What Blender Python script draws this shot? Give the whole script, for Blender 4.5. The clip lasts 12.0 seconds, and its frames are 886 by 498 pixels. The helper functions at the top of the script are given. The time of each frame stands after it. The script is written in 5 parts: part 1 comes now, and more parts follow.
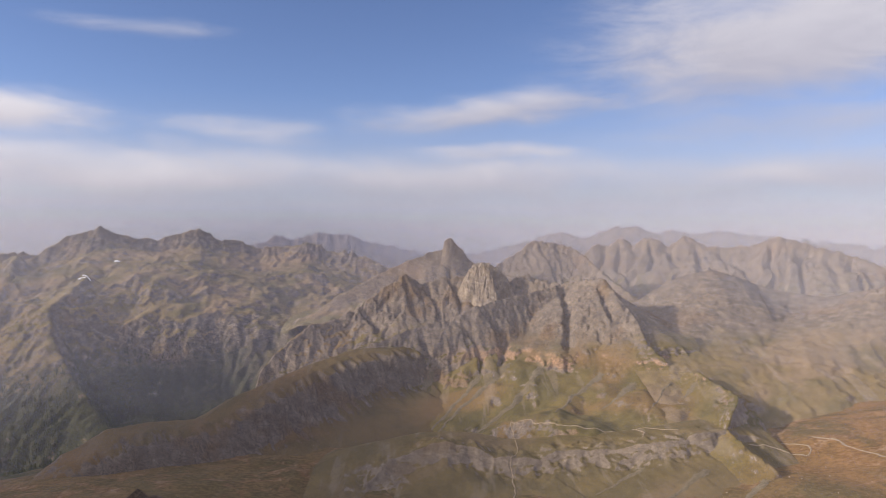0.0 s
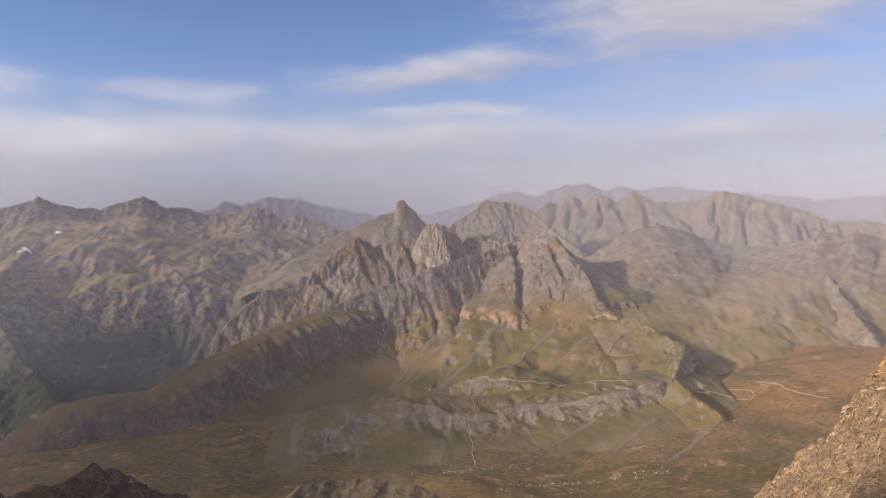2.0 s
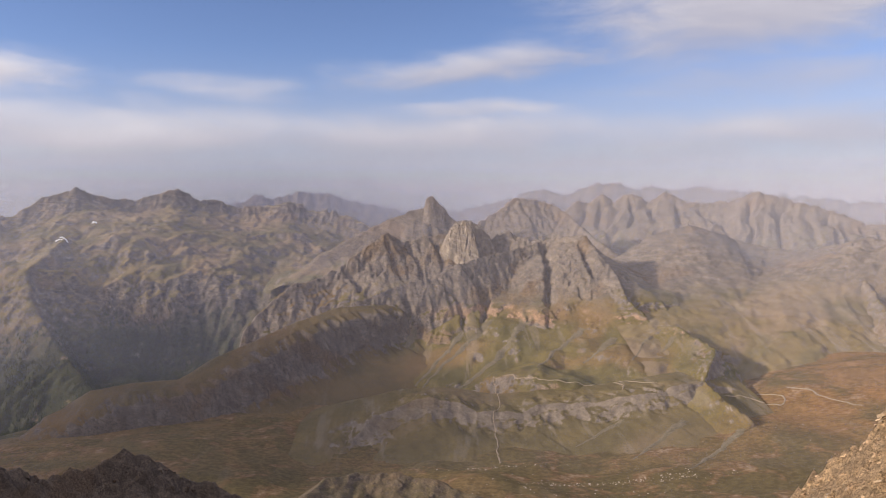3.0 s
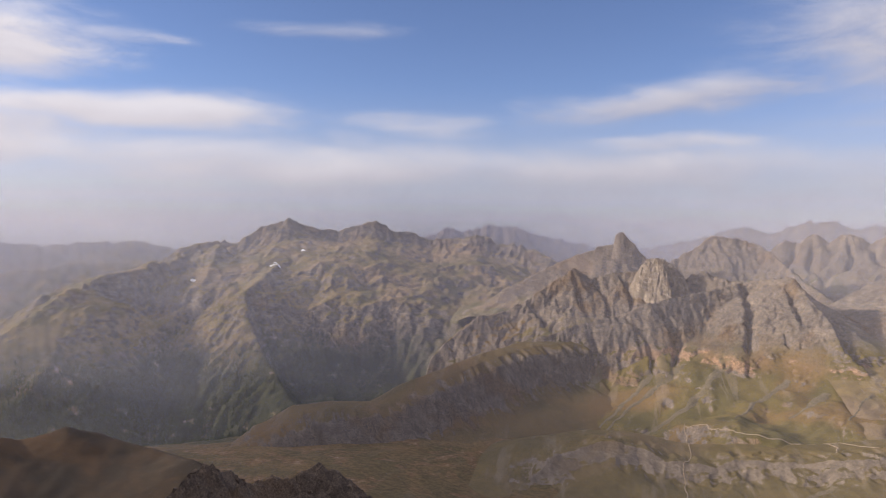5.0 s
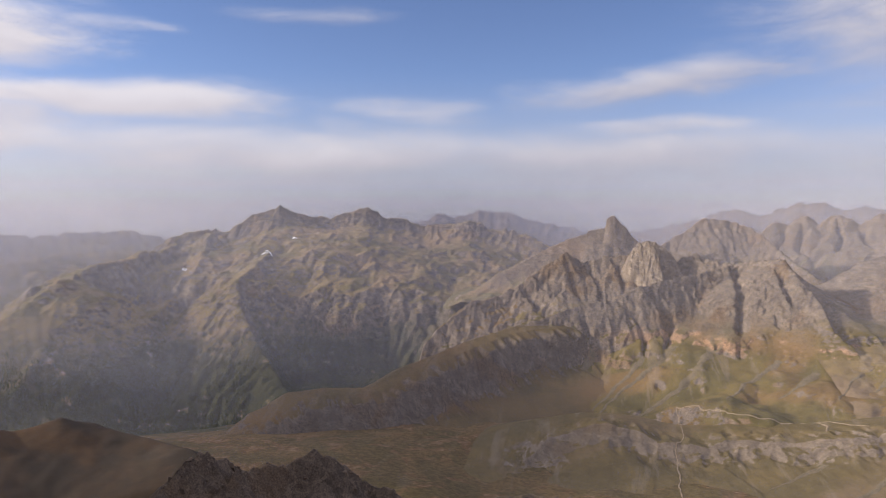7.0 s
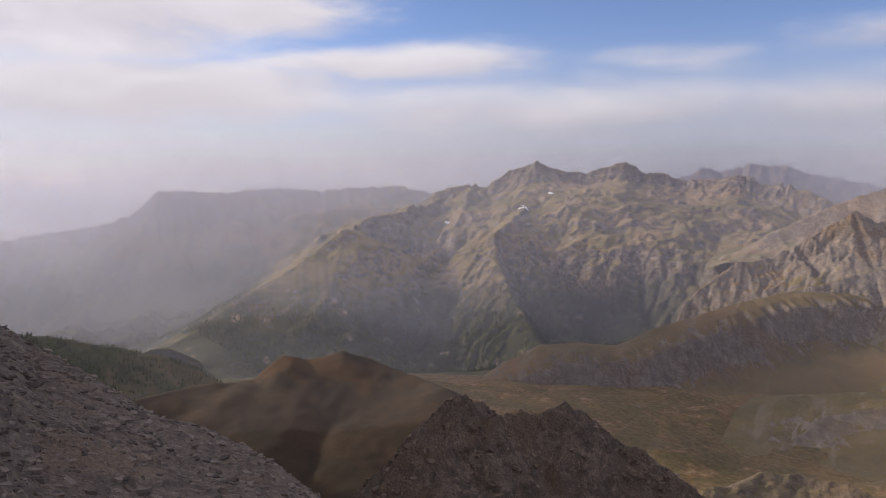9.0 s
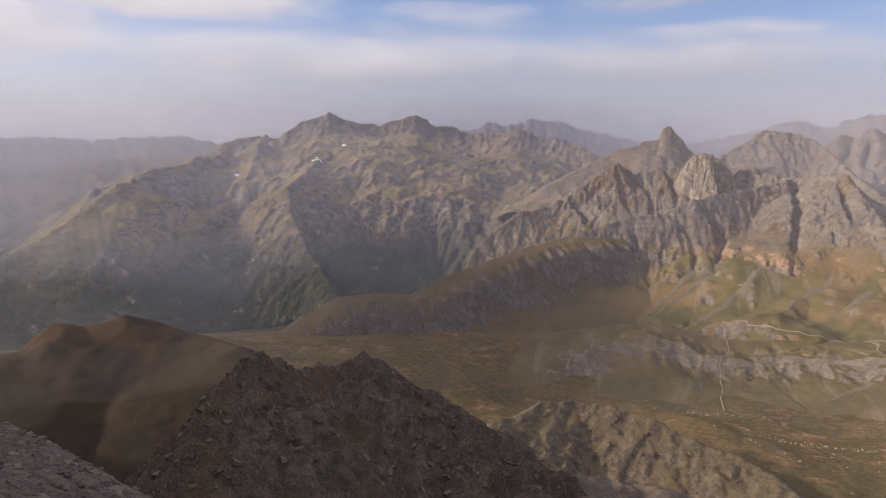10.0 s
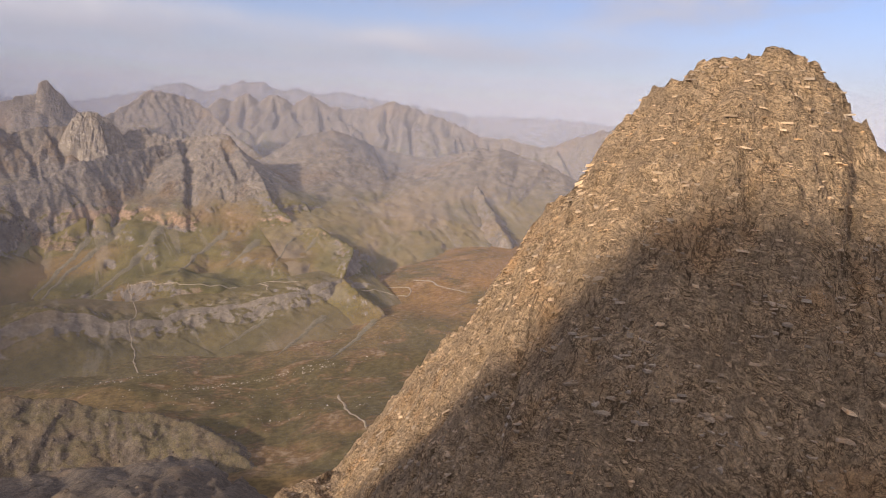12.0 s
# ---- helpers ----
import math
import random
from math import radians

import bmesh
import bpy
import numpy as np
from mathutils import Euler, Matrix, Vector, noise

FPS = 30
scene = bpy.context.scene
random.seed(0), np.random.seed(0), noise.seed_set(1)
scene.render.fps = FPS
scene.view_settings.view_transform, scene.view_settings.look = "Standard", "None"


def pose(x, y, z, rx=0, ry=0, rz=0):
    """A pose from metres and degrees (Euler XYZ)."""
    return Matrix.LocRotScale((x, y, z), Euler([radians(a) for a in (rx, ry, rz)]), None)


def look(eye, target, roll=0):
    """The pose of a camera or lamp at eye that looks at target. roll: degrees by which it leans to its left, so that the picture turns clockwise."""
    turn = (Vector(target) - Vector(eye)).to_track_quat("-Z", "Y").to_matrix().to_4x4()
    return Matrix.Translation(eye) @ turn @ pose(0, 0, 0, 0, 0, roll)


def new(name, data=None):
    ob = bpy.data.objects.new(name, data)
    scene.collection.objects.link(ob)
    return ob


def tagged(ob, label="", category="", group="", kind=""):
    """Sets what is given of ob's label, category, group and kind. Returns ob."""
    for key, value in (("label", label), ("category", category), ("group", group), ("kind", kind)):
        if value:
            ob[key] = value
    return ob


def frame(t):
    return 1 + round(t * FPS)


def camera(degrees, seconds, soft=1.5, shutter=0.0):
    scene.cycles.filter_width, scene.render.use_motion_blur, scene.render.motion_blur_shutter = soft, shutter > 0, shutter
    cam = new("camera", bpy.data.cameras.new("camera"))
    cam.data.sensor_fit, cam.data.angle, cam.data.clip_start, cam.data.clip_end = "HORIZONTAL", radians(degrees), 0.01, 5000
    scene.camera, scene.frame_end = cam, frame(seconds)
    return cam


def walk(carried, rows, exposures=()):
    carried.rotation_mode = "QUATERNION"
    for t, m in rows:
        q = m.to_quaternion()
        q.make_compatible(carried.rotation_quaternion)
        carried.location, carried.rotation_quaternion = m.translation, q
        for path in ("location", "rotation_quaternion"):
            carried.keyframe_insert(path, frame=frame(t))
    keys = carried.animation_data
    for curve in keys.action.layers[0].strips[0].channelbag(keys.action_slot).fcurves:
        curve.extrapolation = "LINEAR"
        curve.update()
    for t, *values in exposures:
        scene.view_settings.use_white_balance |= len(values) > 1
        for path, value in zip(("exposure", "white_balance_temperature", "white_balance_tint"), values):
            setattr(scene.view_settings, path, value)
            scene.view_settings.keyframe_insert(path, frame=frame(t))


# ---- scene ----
# The viewpoint is a rocky summit: z = 0 is the ground under the viewer, y ahead, x to the right.
LENS = 63.5
cam = camera(LENS, 12.0, soft=1.0)
# seconds, yaw (left is plus), pitch, roll of the held camera
TURNS = [
    (0.0, -0.00, -0.60, -0.00),
    (0.5, -0.88, -4.17, 0.19),
    (1.0, -4.51, -1.57, -0.96),
    (1.5, -4.98, -4.21, 1.10),
    (2.0, -3.82, -3.73, 1.44),
    (2.5, -2.37, -3.83, 0.69),
    (4.3, 2.53, -4.07, 0.41),
    (4.5, 4.55, -3.94, -0.21),
    (5.0, 13.45, -1.23, -0.65),
    (5.5, 17.54, -0.96, -0.92),
    (6.0, 16.85, -1.36, -0.63),
    (6.5, 10.45, -1.26, 0.59),
    (7.0, 12.79, -2.36, 0.05),
    (7.5, 16.14, -2.79, 1.04),
    (7.7, 20.32, -3.37, 0.07),
    (9.3, 33.26, -5.96, 0.53),
    (9.5, 30.78, -7.28, -0.23),
    (9.6, 29.25, -8.12, 0.45),
    (10.0, 16.71, -9.62, -0.58),
    (10.5, 0.27, -9.38, -3.96),
    (11.0, -8.30, -15.19, -4.14),
    (11.5, -18.56, -13.12, -4.32),
    (12.0, -29.02, -11.06, -3.47),
]


def held(yaw, pitch, roll):
    """The camera is held at arm's length, so that it swings round the viewer as he turns."""
    a = radians(yaw)
    return pose(-0.35 * math.sin(a), 0.35 * math.cos(a), 1.6, 90 + pitch, roll, yaw)


walk(cam, [(t, held(yaw, pitch, roll)) for t, yaw, pitch, roll in TURNS])

# ---------------------------------------------------------------- light
SUN_AZ, SUN_EL = 103.0, 20.0          # degrees to the left of straight ahead, above the horizon
to_sun = Vector((-math.sin(radians(SUN_AZ)) * math.cos(radians(SUN_EL)), math.cos(radians(SUN_AZ)) * math.cos(radians(SUN_EL)), math.sin(radians(SUN_EL))))
sun = new("sun", bpy.data.lights.new("sun", "SUN"))
sun.data.energy, sun.data.angle, sun.data.color = 4.9, radians(2.2), (1.0, 0.84, 0.66)
sun.matrix_world = look(to_sun * 100, (0, 0, 0))
scene.view_settings.exposure = 0.0
scene.cycles.transparent_max_bounces = 40


class Nodes:
    """A short way to write node trees."""

    def __init__(self, tree):
        self.tree = tree
        tree.nodes.clear()

    def put(self, slot, value):
        if isinstance(value, bpy.types.NodeSocket):
            self.tree.links.new(value, slot)
        elif isinstance(value, tuple) and len(value) == 3 and slot.type == "RGBA":
            slot.default_value = (*value, 1)
        else:
            slot.default_value = value

    def add(self, kind, out=0, **ins):
        n = self.tree.nodes.new(kind)
        for key, value in ins.items():
            self.put(n.inputs[int(key[1:])] if key[0] == "i" and key[1:].isdigit() else n.inputs[key.replace("_", " ")], value)
        return n.outputs[out]

    def math(self, op, a, b=0.0, c=0.0, clamp=False):
        n = self.tree.nodes.new("ShaderNodeMath")
        n.operation, n.use_clamp = op, clamp
        self.put(n.inputs[0], a), self.put(n.inputs[1], b), self.put(n.inputs[2], c)
        return n.outputs[0]

    def step(self, value, lo, hi, to0=0.0, to1=1.0):
        n = self.tree.nodes.new("ShaderNodeMapRange")
        n.interpolation_type = "SMOOTHSTEP"
        for slot, v in zip(n.inputs, (value, lo, hi, to0, to1)):
            self.put(slot, v)
        return n.outputs[0]

    def mix(self, fac, a, b, blend="MIX"):
        n = self.tree.nodes.new("ShaderNodeMix")
        n.data_type, n.blend_type = "RGBA", blend
        self.put(n.inputs[0], fac), self.put(n.inputs[6], a), self.put(n.inputs[7], b)
        return n.outputs[2]

    def noise(self, where, scale, detail=4.0, rough=0.55, warp=0.0, out=0):
        return self.add("ShaderNodeTexNoise", out, Vector=where, Scale=scale, Detail=detail, Roughness=rough, Distortion=warp)

    def stretch(self, where, sx, sy, sz):
        n = self.tree.nodes.new("ShaderNodeVectorMath")
        n.operation = "MULTIPLY"
        self.put(n.inputs[0], where), self.put(n.inputs[1], (sx, sy, sz))
        return n.outputs[0]


# sky: clear blue with long flat cloud sheets and a pale haze over the horizon
world = bpy.data.worlds.new("sky")
scene.world = world
world.use_nodes = True
w = Nodes(world.node_tree)
way = w.add("ShaderNodeTexCoord", 0)
parts = w.tree.nodes.new("ShaderNodeSeparateXYZ")
w.put(parts.inputs[0], way)
az = w.math("MULTIPLY", w.math("ARCTAN2", w.math("MULTIPLY", parts.outputs[0], -1.0), parts.outputs[1]), 57.2958)
el = w.math("MULTIPLY", w.math("ARCSINE", parts.outputs[2]), 57.2958)
flat = w.add("ShaderNodeCombineXYZ", i0=az, i1=w.math("MULTIPLY", el, 3.2), i2=0.0)
wave = w.noise(flat, 0.045, 3.0, 0.5)
el_w = w.math("ADD", el, w.math("MULTIPLY", w.math("SUBTRACT", wave, 0.5), 3.2))
wave2 = w.noise(flat, 0.11, 5.0, 0.6)
az_w = w.math("ADD", az, w.math("MULTIPLY", w.math("SUBTRACT", wave2, 0.5), 14.0))
# azimuth, elevation, half width, half height (degrees), rise per degree of azimuth, density
CLOUDS = [
    (37, 8.6, 12.5, 1.5, 0.00, 1.10), (49, 13.0, 10.0, 2.4, 0.00, 1.15), (38, 14.0, 5, 0.7, 0.00, 0.45), (60, 11.5, 15, 5.0, 0.00, 1.05),
    (54, 6.4, 20, 3.4, 0.00, 0.98), (24, 5.0, 24, 2.4, 0.00, 0.82), (0, 4.9, 22, 2.3, 0.00, 0.78), (-3.5, 6.9, 7, 0.8, 0.00, 0.70), (-4, 10.3, 11, 1.5, -0.09, 0.75),
    (-27, 14.6, 16, 5.2, -0.06, 0.95), (-28, 8.3, 17, 1.8, -0.02, 0.50), (-26, 5.0, 22, 1.9, 0.00, 0.66),
    (14.5, 8.4, 7, 1.1, 0.00, 0.45), (23, 15.6, 7, 0.8, 0.00, 0.36), (43, 17.2, 3, 0.5, -0.10, 0.55), (-46, 9.5, 16, 5.0, 0.00, 0.60),
]
cover, heavy, height_in = None, None, None
streak = w.noise(w.add("ShaderNodeCombineXYZ", i0=az, i1=w.math("MULTIPLY", el, 3.4), i2=1.7), 0.10, 7.0, 0.60, 0.5)
for a0, e0, wa, we, tilt, dense in CLOUDS:
    da = w.math("SUBTRACT", az_w, a0)
    de = w.math("DIVIDE", w.math("SUBTRACT", w.math("SUBTRACT", el_w, e0), w.math("MULTIPLY", da, tilt)), we)
    r2 = w.math("ADD", w.math("POWER", w.math("ABSOLUTE", w.math("DIVIDE", da, wa)), 2.2), w.math("POWER", w.math("ABSOLUTE", de), 2.0))
    puff = w.math("MULTIPLY", w.math("EXPONENT", w.math("MULTIPLY", r2, -1.0)), dense)
    part_up = w.math("MULTIPLY", puff, de)
    cover = puff if cover is None else w.math("MAXIMUM", cover, puff)
    heavy = puff if heavy is None else w.math("ADD", heavy, puff)
    height_in = part_up if height_in is None else w.math("ADD", height_in, part_up)
# unseen cloud cover overhead and behind, added to brighten what lies in shade
veil = w.math("MAXIMUM", w.step(el, 21.0, 38.0, 0.0, 0.76), w.math("MULTIPLY", w.step(w.math("ABSOLUTE", az), 66.0, 95.0, 0.0, 0.76), w.step(el, 2.0, 12.0)))
cover = w.math("MAXIMUM", cover, veil)
edge = w.math("ADD", cover, w.math("MULTIPLY", w.math("SUBTRACT", streak, 0.5), w.step(cover, 0.02, 0.4, 0.08, 0.85)))
cover = w.math("MULTIPLY", w.step(edge, 0.10, 0.88), 0.93)
top_lit = w.step(w.math("ADD", w.math("DIVIDE", height_in, w.math("ADD", heavy, 0.05)), w.math("MULTIPLY", w.math("SUBTRACT", streak, 0.5), 1.6)), -0.7, 0.6)
air = w.tree.nodes.new("ShaderNodeTexSky")
air.sky_type, air.sun_disc = "NISHITA", False
air.sun_elevation, air.sun_rotation = radians(SUN_EL), radians(-SUN_AZ)
air.altitude, air.air_density, air.dust_density, air.ozone_density = 2500.0, 1.0, 1.0, 1.6
blue = w.mix(1.0, air.outputs[0], (1.26, 1.20, 1.44), "MULTIPLY")
pale = w.step(el, 12.0, 0.0, 0.0, 0.80)
haze_col = w.mix(w.step(az, 20.0, 70.0), (4.9, 4.6, 5.2), (7.4, 6.7, 6.8))
base = w.mix(pale, blue, haze_col)
cloudy = w.mix(cover, base, w.mix(top_lit, w.mix(w.step(az, 10.0, 45.0), (4.9, 4.65, 5.4), (6.8, 6.2, 6.6)), w.mix(w.step(az, 10.0, 45.0), (6.9, 6.6, 7.2), (8.7, 8.2, 8.6))))
w.put(w.tree.nodes.new("ShaderNodeOutputWorld").inputs[0], w.add("ShaderNodeBackground", Color=cloudy, Strength=0.10))

# ---------------------------------------------------------------- relief


def gnoise(x, y, seed=0):
    """Gradient noise, about -0.7 to 0.7."""
    xi, yi = np.floor(x), np.floor(y)
    fx, fy = x - xi, y - yi
    xi, yi = xi.astype(np.int64), yi.astype(np.int64)
    u, v = fx * fx * fx * (fx * (fx * 6 - 15) + 10), fy * fy * fy * (fy * (fy * 6 - 15) + 10)

    def corner(ix, iy, dx, dy):
        h = (ix * 374761393 + iy * 668265263 + seed * 974634777) & 0xFFFFFFFF
        h = ((h ^ (h >> 13)) * 1274126177) & 0xFFFFFFFF
        h = h ^ (h >> 16)
        a = h * (2 * np.pi / 4294967296.0)
        return np.cos(a) * dx + np.sin(a) * dy

    top = corner(xi, yi, fx, fy) * (1 - u) + corner(xi + 1, yi, fx - 1, fy) * u
    low = corner(xi, yi + 1, fx, fy - 1) * (1 - u) + corner(xi + 1, yi + 1, fx - 1, fy - 1) * u
    return top * (1 - v) + low * v


def fbm(x, y, octaves=5, seed=0, rough=0.5):
    total, amp = 0.0, 1.0
    for k in range(octaves):
        total = total + amp * gnoise(x, y, seed + k)
        x, y, amp = x * 2.03 + 11.3, y * 2.03 - 7.1, amp * rough
    return total


def ribs(x, y, octaves=4, seed=0, rough=0.55):
    """Sharp crests with rounded troughs between, 0 to about 1."""
    total, amp, norm = 0.0, 1.0, 0.0
    for k in range(octaves):
        total = total + amp * (1 - np.minimum(1, 2.2 * np.abs(gnoise(x, y, seed + 7 * k))))
        norm += amp
        x, y, amp = x * 2.1 + 3.7, y * 2.1 + 5.9, amp * rough
    return total / norm


def blocks(x, y, seed=0):
    """Broken rock: cells of uneven height and tilt with sharp steps between, about -1 to 1."""
    xi, yi = np.floor(x), np.floor(y)
    best, out = np.full(x.shape, 1e9), np.zeros(x.shape)
    for dx in (-1, 0, 1):
        for dy in (-1, 0, 1):
            cx, cy = (xi + dx).astype(np.int64), (yi + dy).astype(np.int64)
            h = (cx * 374761393 + cy * 668265263 + seed * 974634777) & 0xFFFFFFFF
            h = ((h ^ (h >> 13)) * 1274126177) & 0xFFFFFFFF
            h = h ^ (h >> 16)
            r1, r2, r3 = (h & 1023) / 1023.0, ((h >> 10) & 1023) / 1023.0, ((h >> 20) & 1023) / 1023.0
            px, py = x - (cx + r1), y - (cy + r2)
            d = px * px + py * py
            m = d < best
            best[m] = d[m]
            out[m] = (2 * r3 - 1 + 1.1 * (r1 - 0.5) * px + 1.1 * (r2 - 0.5) * py)[m]
    return out


def ramp(v, lo, hi):
    v = np.clip((v - lo) / (hi - lo), 0, 1)
    return v * v * (3 - 2 * v)


def along(X, Y, crest, calm):
    """How far a place lies from a crest line, on which side (-1 left to 1 right), the crest's height there, and that height evened out."""
    c = np.array(crest, float)
    best = np.full(X.shape, 1e18)
    side, high = np.zeros(X.shape), np.zeros(X.shape)
    for p, q in zip(c[:-1], c[1:]):
        e = q[:2] - p[:2]
        n = float(np.hypot(*e))
        k = np.clip(((X - p[0]) * e[0] + (Y - p[1]) * e[1]) / (n * n), 0, 1)
        dx, dy = X - p[0] - k * e[0], Y - p[1] - k * e[1]
        d2 = dx * dx + dy * dy
        m = d2 < best
        best[m] = d2[m]
        side[m] = ((e[1] * (X - p[0]) - e[0] * (Y - p[1])) / n / np.sqrt(d2 + 1e-9))[m]
        high[m] = (p[2] + k * (q[2] - p[2]))[m]
    a = np.sqrt(best)
    runs = np.r_[0, np.cumsum(np.hypot(*np.diff(c[:, :2], axis=0).T))]
    at = np.linspace(0, runs[-1], 44)
    total, weight = np.zeros(X.shape), np.zeros(X.shape)
    for x, y, z in zip(np.interp(at, runs, c[:, 0]), np.interp(at, runs, c[:, 1]), np.interp(at, runs, c[:, 2])):
        wt = np.exp(-(np.hypot(X - x, Y - y) - a) / (0.10 * a + 0.25 * calm))
        total += wt * z
        weight += wt
    return a, np.clip(side, -1, 1), high, total / (weight + 1e-12)


def ridge(X, Y, crest, right, left, gully=(60.0, 25.0), jag=4.0, seed=0, rough=6.0, calm=0.0, rocky=(1e6, 2e6), clefts=0.0, broken=None):
    """A ridge: crest line, fall of ground on either side as (distance, drop) pairs, ribs (spacing, depth) running down it over a
    stony upper part that ends between two distances, and a few deep slanting clefts."""
    space, deep = gully
    calm = calm or 2.5 * space
    a, side, z, even = along(X, Y, crest, calm)
    ex, ey = crest[-1][0] - crest[0][0], crest[-1][1] - crest[0][1]
    n = math.hypot(ex, ey)
    s = (X * ex + Y * ey) / n
    k = ramp(a, 0, calm)
    z = z * (1 - k) + even * k
    wob = 0.5 * fbm(X / (5 * space), Y / (5 * space), 4, seed + 50)
    drop = np.interp(a, *np.array(right, float).T) * (0.5 + 0.5 * side) + np.interp(a, *np.array(left, float).T) * (0.5 - 0.5 * side)
    stony = 0.12 + 0.88 * (1 - ramp(a * (1 + 0.6 * wob), *rocky))
    r = ribs(s / space + wob * 3, a / (space * 3.5) + wob * 2, 4, seed)
    strong = stony * (0.25 + 1.4 * ramp(fbm(X / (4 * space), Y / (4 * space), 2, seed + 33), -0.35, 0.35))
    z = z - drop * (1 + 0.25 * wob) + deep * strong * (r - 0.55) * ramp(a, 0, space * 1.6) + jag * fbm(s / (0.5 * space), a / space, 4, seed + 9) * 1.8 * (0.25 + 0.75 * (1 - ramp(a, 0.3 * space, 1.6 * space)))
    if clefts:
        g = np.abs(gnoise((s - 0.3 * a) / (1.5 * space) + wob, a / (7 * space) + 2 * wob, seed + 70))
        z = z - clefts * stony * (1 - ramp(g, 0.0, 0.10)) * ramp(a, 0.1 * space, 0.5 * space)
    if broken:
        size, amp = broken
        wx, wy = X + 0.35 * size * fbm(X / size, Y / size, 2, seed + 80), Y + 0.35 * size * fbm(X / size, Y / size, 2, seed + 85)
        z = z + amp * stony * (0.7 * blocks(wx / size, wy / (1.5 * size), seed + 90) + 0.45 * blocks(wx / (0.42 * size), wy / (0.6 * size), seed + 95)) * ramp(fbm(X / (5 * size), Y / (5 * size), 2, seed + 98), -0.5, 0.2)
    crag = 1 - 2 * np.abs(fbm(X / (0.55 * space), Y / (0.55 * space), 5, seed + 27, 0.6))
    return z + rough * (0.12 + 0.88 * stony) * fbm(X / (0.8 * space), Y / (0.8 * space), 6, seed + 20, 0.58) + 0.55 * rough * stony * (crag - 0.6)


def fell(X, Y, crest, right, left, jag=3.0, seed=0, calm=120.0, loose=0.22):
    """A plain ridge: its crest line with small notches, and the fall of the ground on either side, which swells and shrinks along it."""
    a, side, z, even = along(X, Y, crest, calm)
    k = ramp(a, 0, calm)
    z = z * (1 - k) + even * k
    wob = fbm(X / 260, Y / 260, 4, seed + 50)
    drop = np.interp(a, *np.array(right, float).T) * (0.5 + 0.5 * side) + np.interp(a, *np.array(left, float).T) * (0.5 - 0.5 * side)
    return z - drop * (1 + loose * wob * ramp(a, 20, 160)) + jag * fbm(X / 24, Y / 24, 4, seed) * (1 - ramp(a, 15, 70))


def merged(k, *forms):
    """Several forms grown into one another, with the joins rounded over about k metres."""
    top = np.maximum.reduce(forms)
    return top + k * np.log(sum(np.exp((f - top) / k) for f in forms))


def craggy(X, Y, Z, cell, size, amp, seed, slope=(0.45, 0.85)):
    """Roughness of bare rock where the ground is steep: buttresses, ledges and broken blocks."""
    gy, gx = np.gradient(Z, cell)
    fall = np.hypot(gx, gy)
    stony = ramp(fall + 0.25 * fbm(X / (3 * size), Y / (3 * size), 3, seed + 5), *slope)
    wx, wy = X + 0.4 * size * fbm(X / size, Y / size, 3, seed + 1), Y + 0.4 * size * fbm(X / size, Y / size, 3, seed + 2)
    butt = 1 - 2.4 * np.abs(fbm(wx / size, wy / (1.9 * size), 4, seed, 0.5))
    return Z + stony * (amp * (butt - 0.45) + 0.5 * amp * blocks(wx / (0.55 * size), wy / (0.8 * size), seed + 3)) + (0.15 + 0.85 * stony) * 0.35 * amp * fbm(X / (0.35 * size), Y / (0.35 * size), 4, seed + 4, 0.6)


def cleft(X, Y, Z, line, deep, wide):
    """Cut a gully into the ground along a line that runs downhill: sheer on the side of the line's right hand, open on the other."""
    c = np.array(line, float)
    m = (X > c[:, 0].min() - 5 * wide) & (X < c[:, 0].max() + 5 * wide) & (Y > c[:, 1].min() - 5 * wide) & (Y < c[:, 1].max() + 5 * wide)
    x, y = X[m], Y[m]
    x, y = x + 0.6 * wide * fbm(x / 26, y / 26, 3, 301), y + 0.6 * wide * fbm(x / 26, y / 26, 3, 305)
    best, side, done = np.full(x.shape, 1e18), np.zeros(x.shape), np.zeros(x.shape)
    for i, (p, q) in enumerate(zip(c[:-1], c[1:])):
        e = q - p
        n2 = float(e @ e)
        k = np.clip(((x - p[0]) * e[0] + (y - p[1]) * e[1]) / n2, 0, 1)
        d2 = (x - p[0] - k * e[0]) ** 2 + (y - p[1] - k * e[1]) ** 2
        near_it = d2 < best
        best[near_it], done[near_it] = d2[near_it], ((i + k) / (len(c) - 1))[near_it]
        side[near_it] = (e[1] * (x - p[0]) - e[0] * (y - p[1]))[near_it]
    reach = np.where(side > 0, 0.35 * wide, 1.3 * wide)
    Z[m] -= deep * np.exp(-best / reach ** 2) * ramp(done, -0.15, 0.2) * (1 - 0.8 * ramp(done, 0.75, 1.0))


def spline(points):
    """A smooth surface through a few levels of the ground (thin plate)."""
    c = np.array(points, float)
    p = c[:, :2] / 1000
    r = np.hypot(p[:, None, 0] - p[None, :, 0], p[:, None, 1] - p[None, :, 1])
    K = np.where(r > 0, r * r * np.log(r + 1e-12), 0) + 0.002 * np.eye(len(p))
    P = np.c_[np.ones(len(p)), p]
    A = np.block([[K, P], [P.T, np.zeros((3, 3))]])
    wts = np.linalg.solve(A, np.r_[c[:, 2], 0, 0, 0])

    def level(X, Y):
        x, y = X / 1000, Y / 1000
        z = wts[-3] + wts[-2] * x + wts[-1] * y
        for (px, py), k in zip(p, wts):
            q = (x - px) ** 2 + (y - py) ** 2
            z = z + k * 0.5 * q * np.log(q + 1e-12)
        return z
    return level


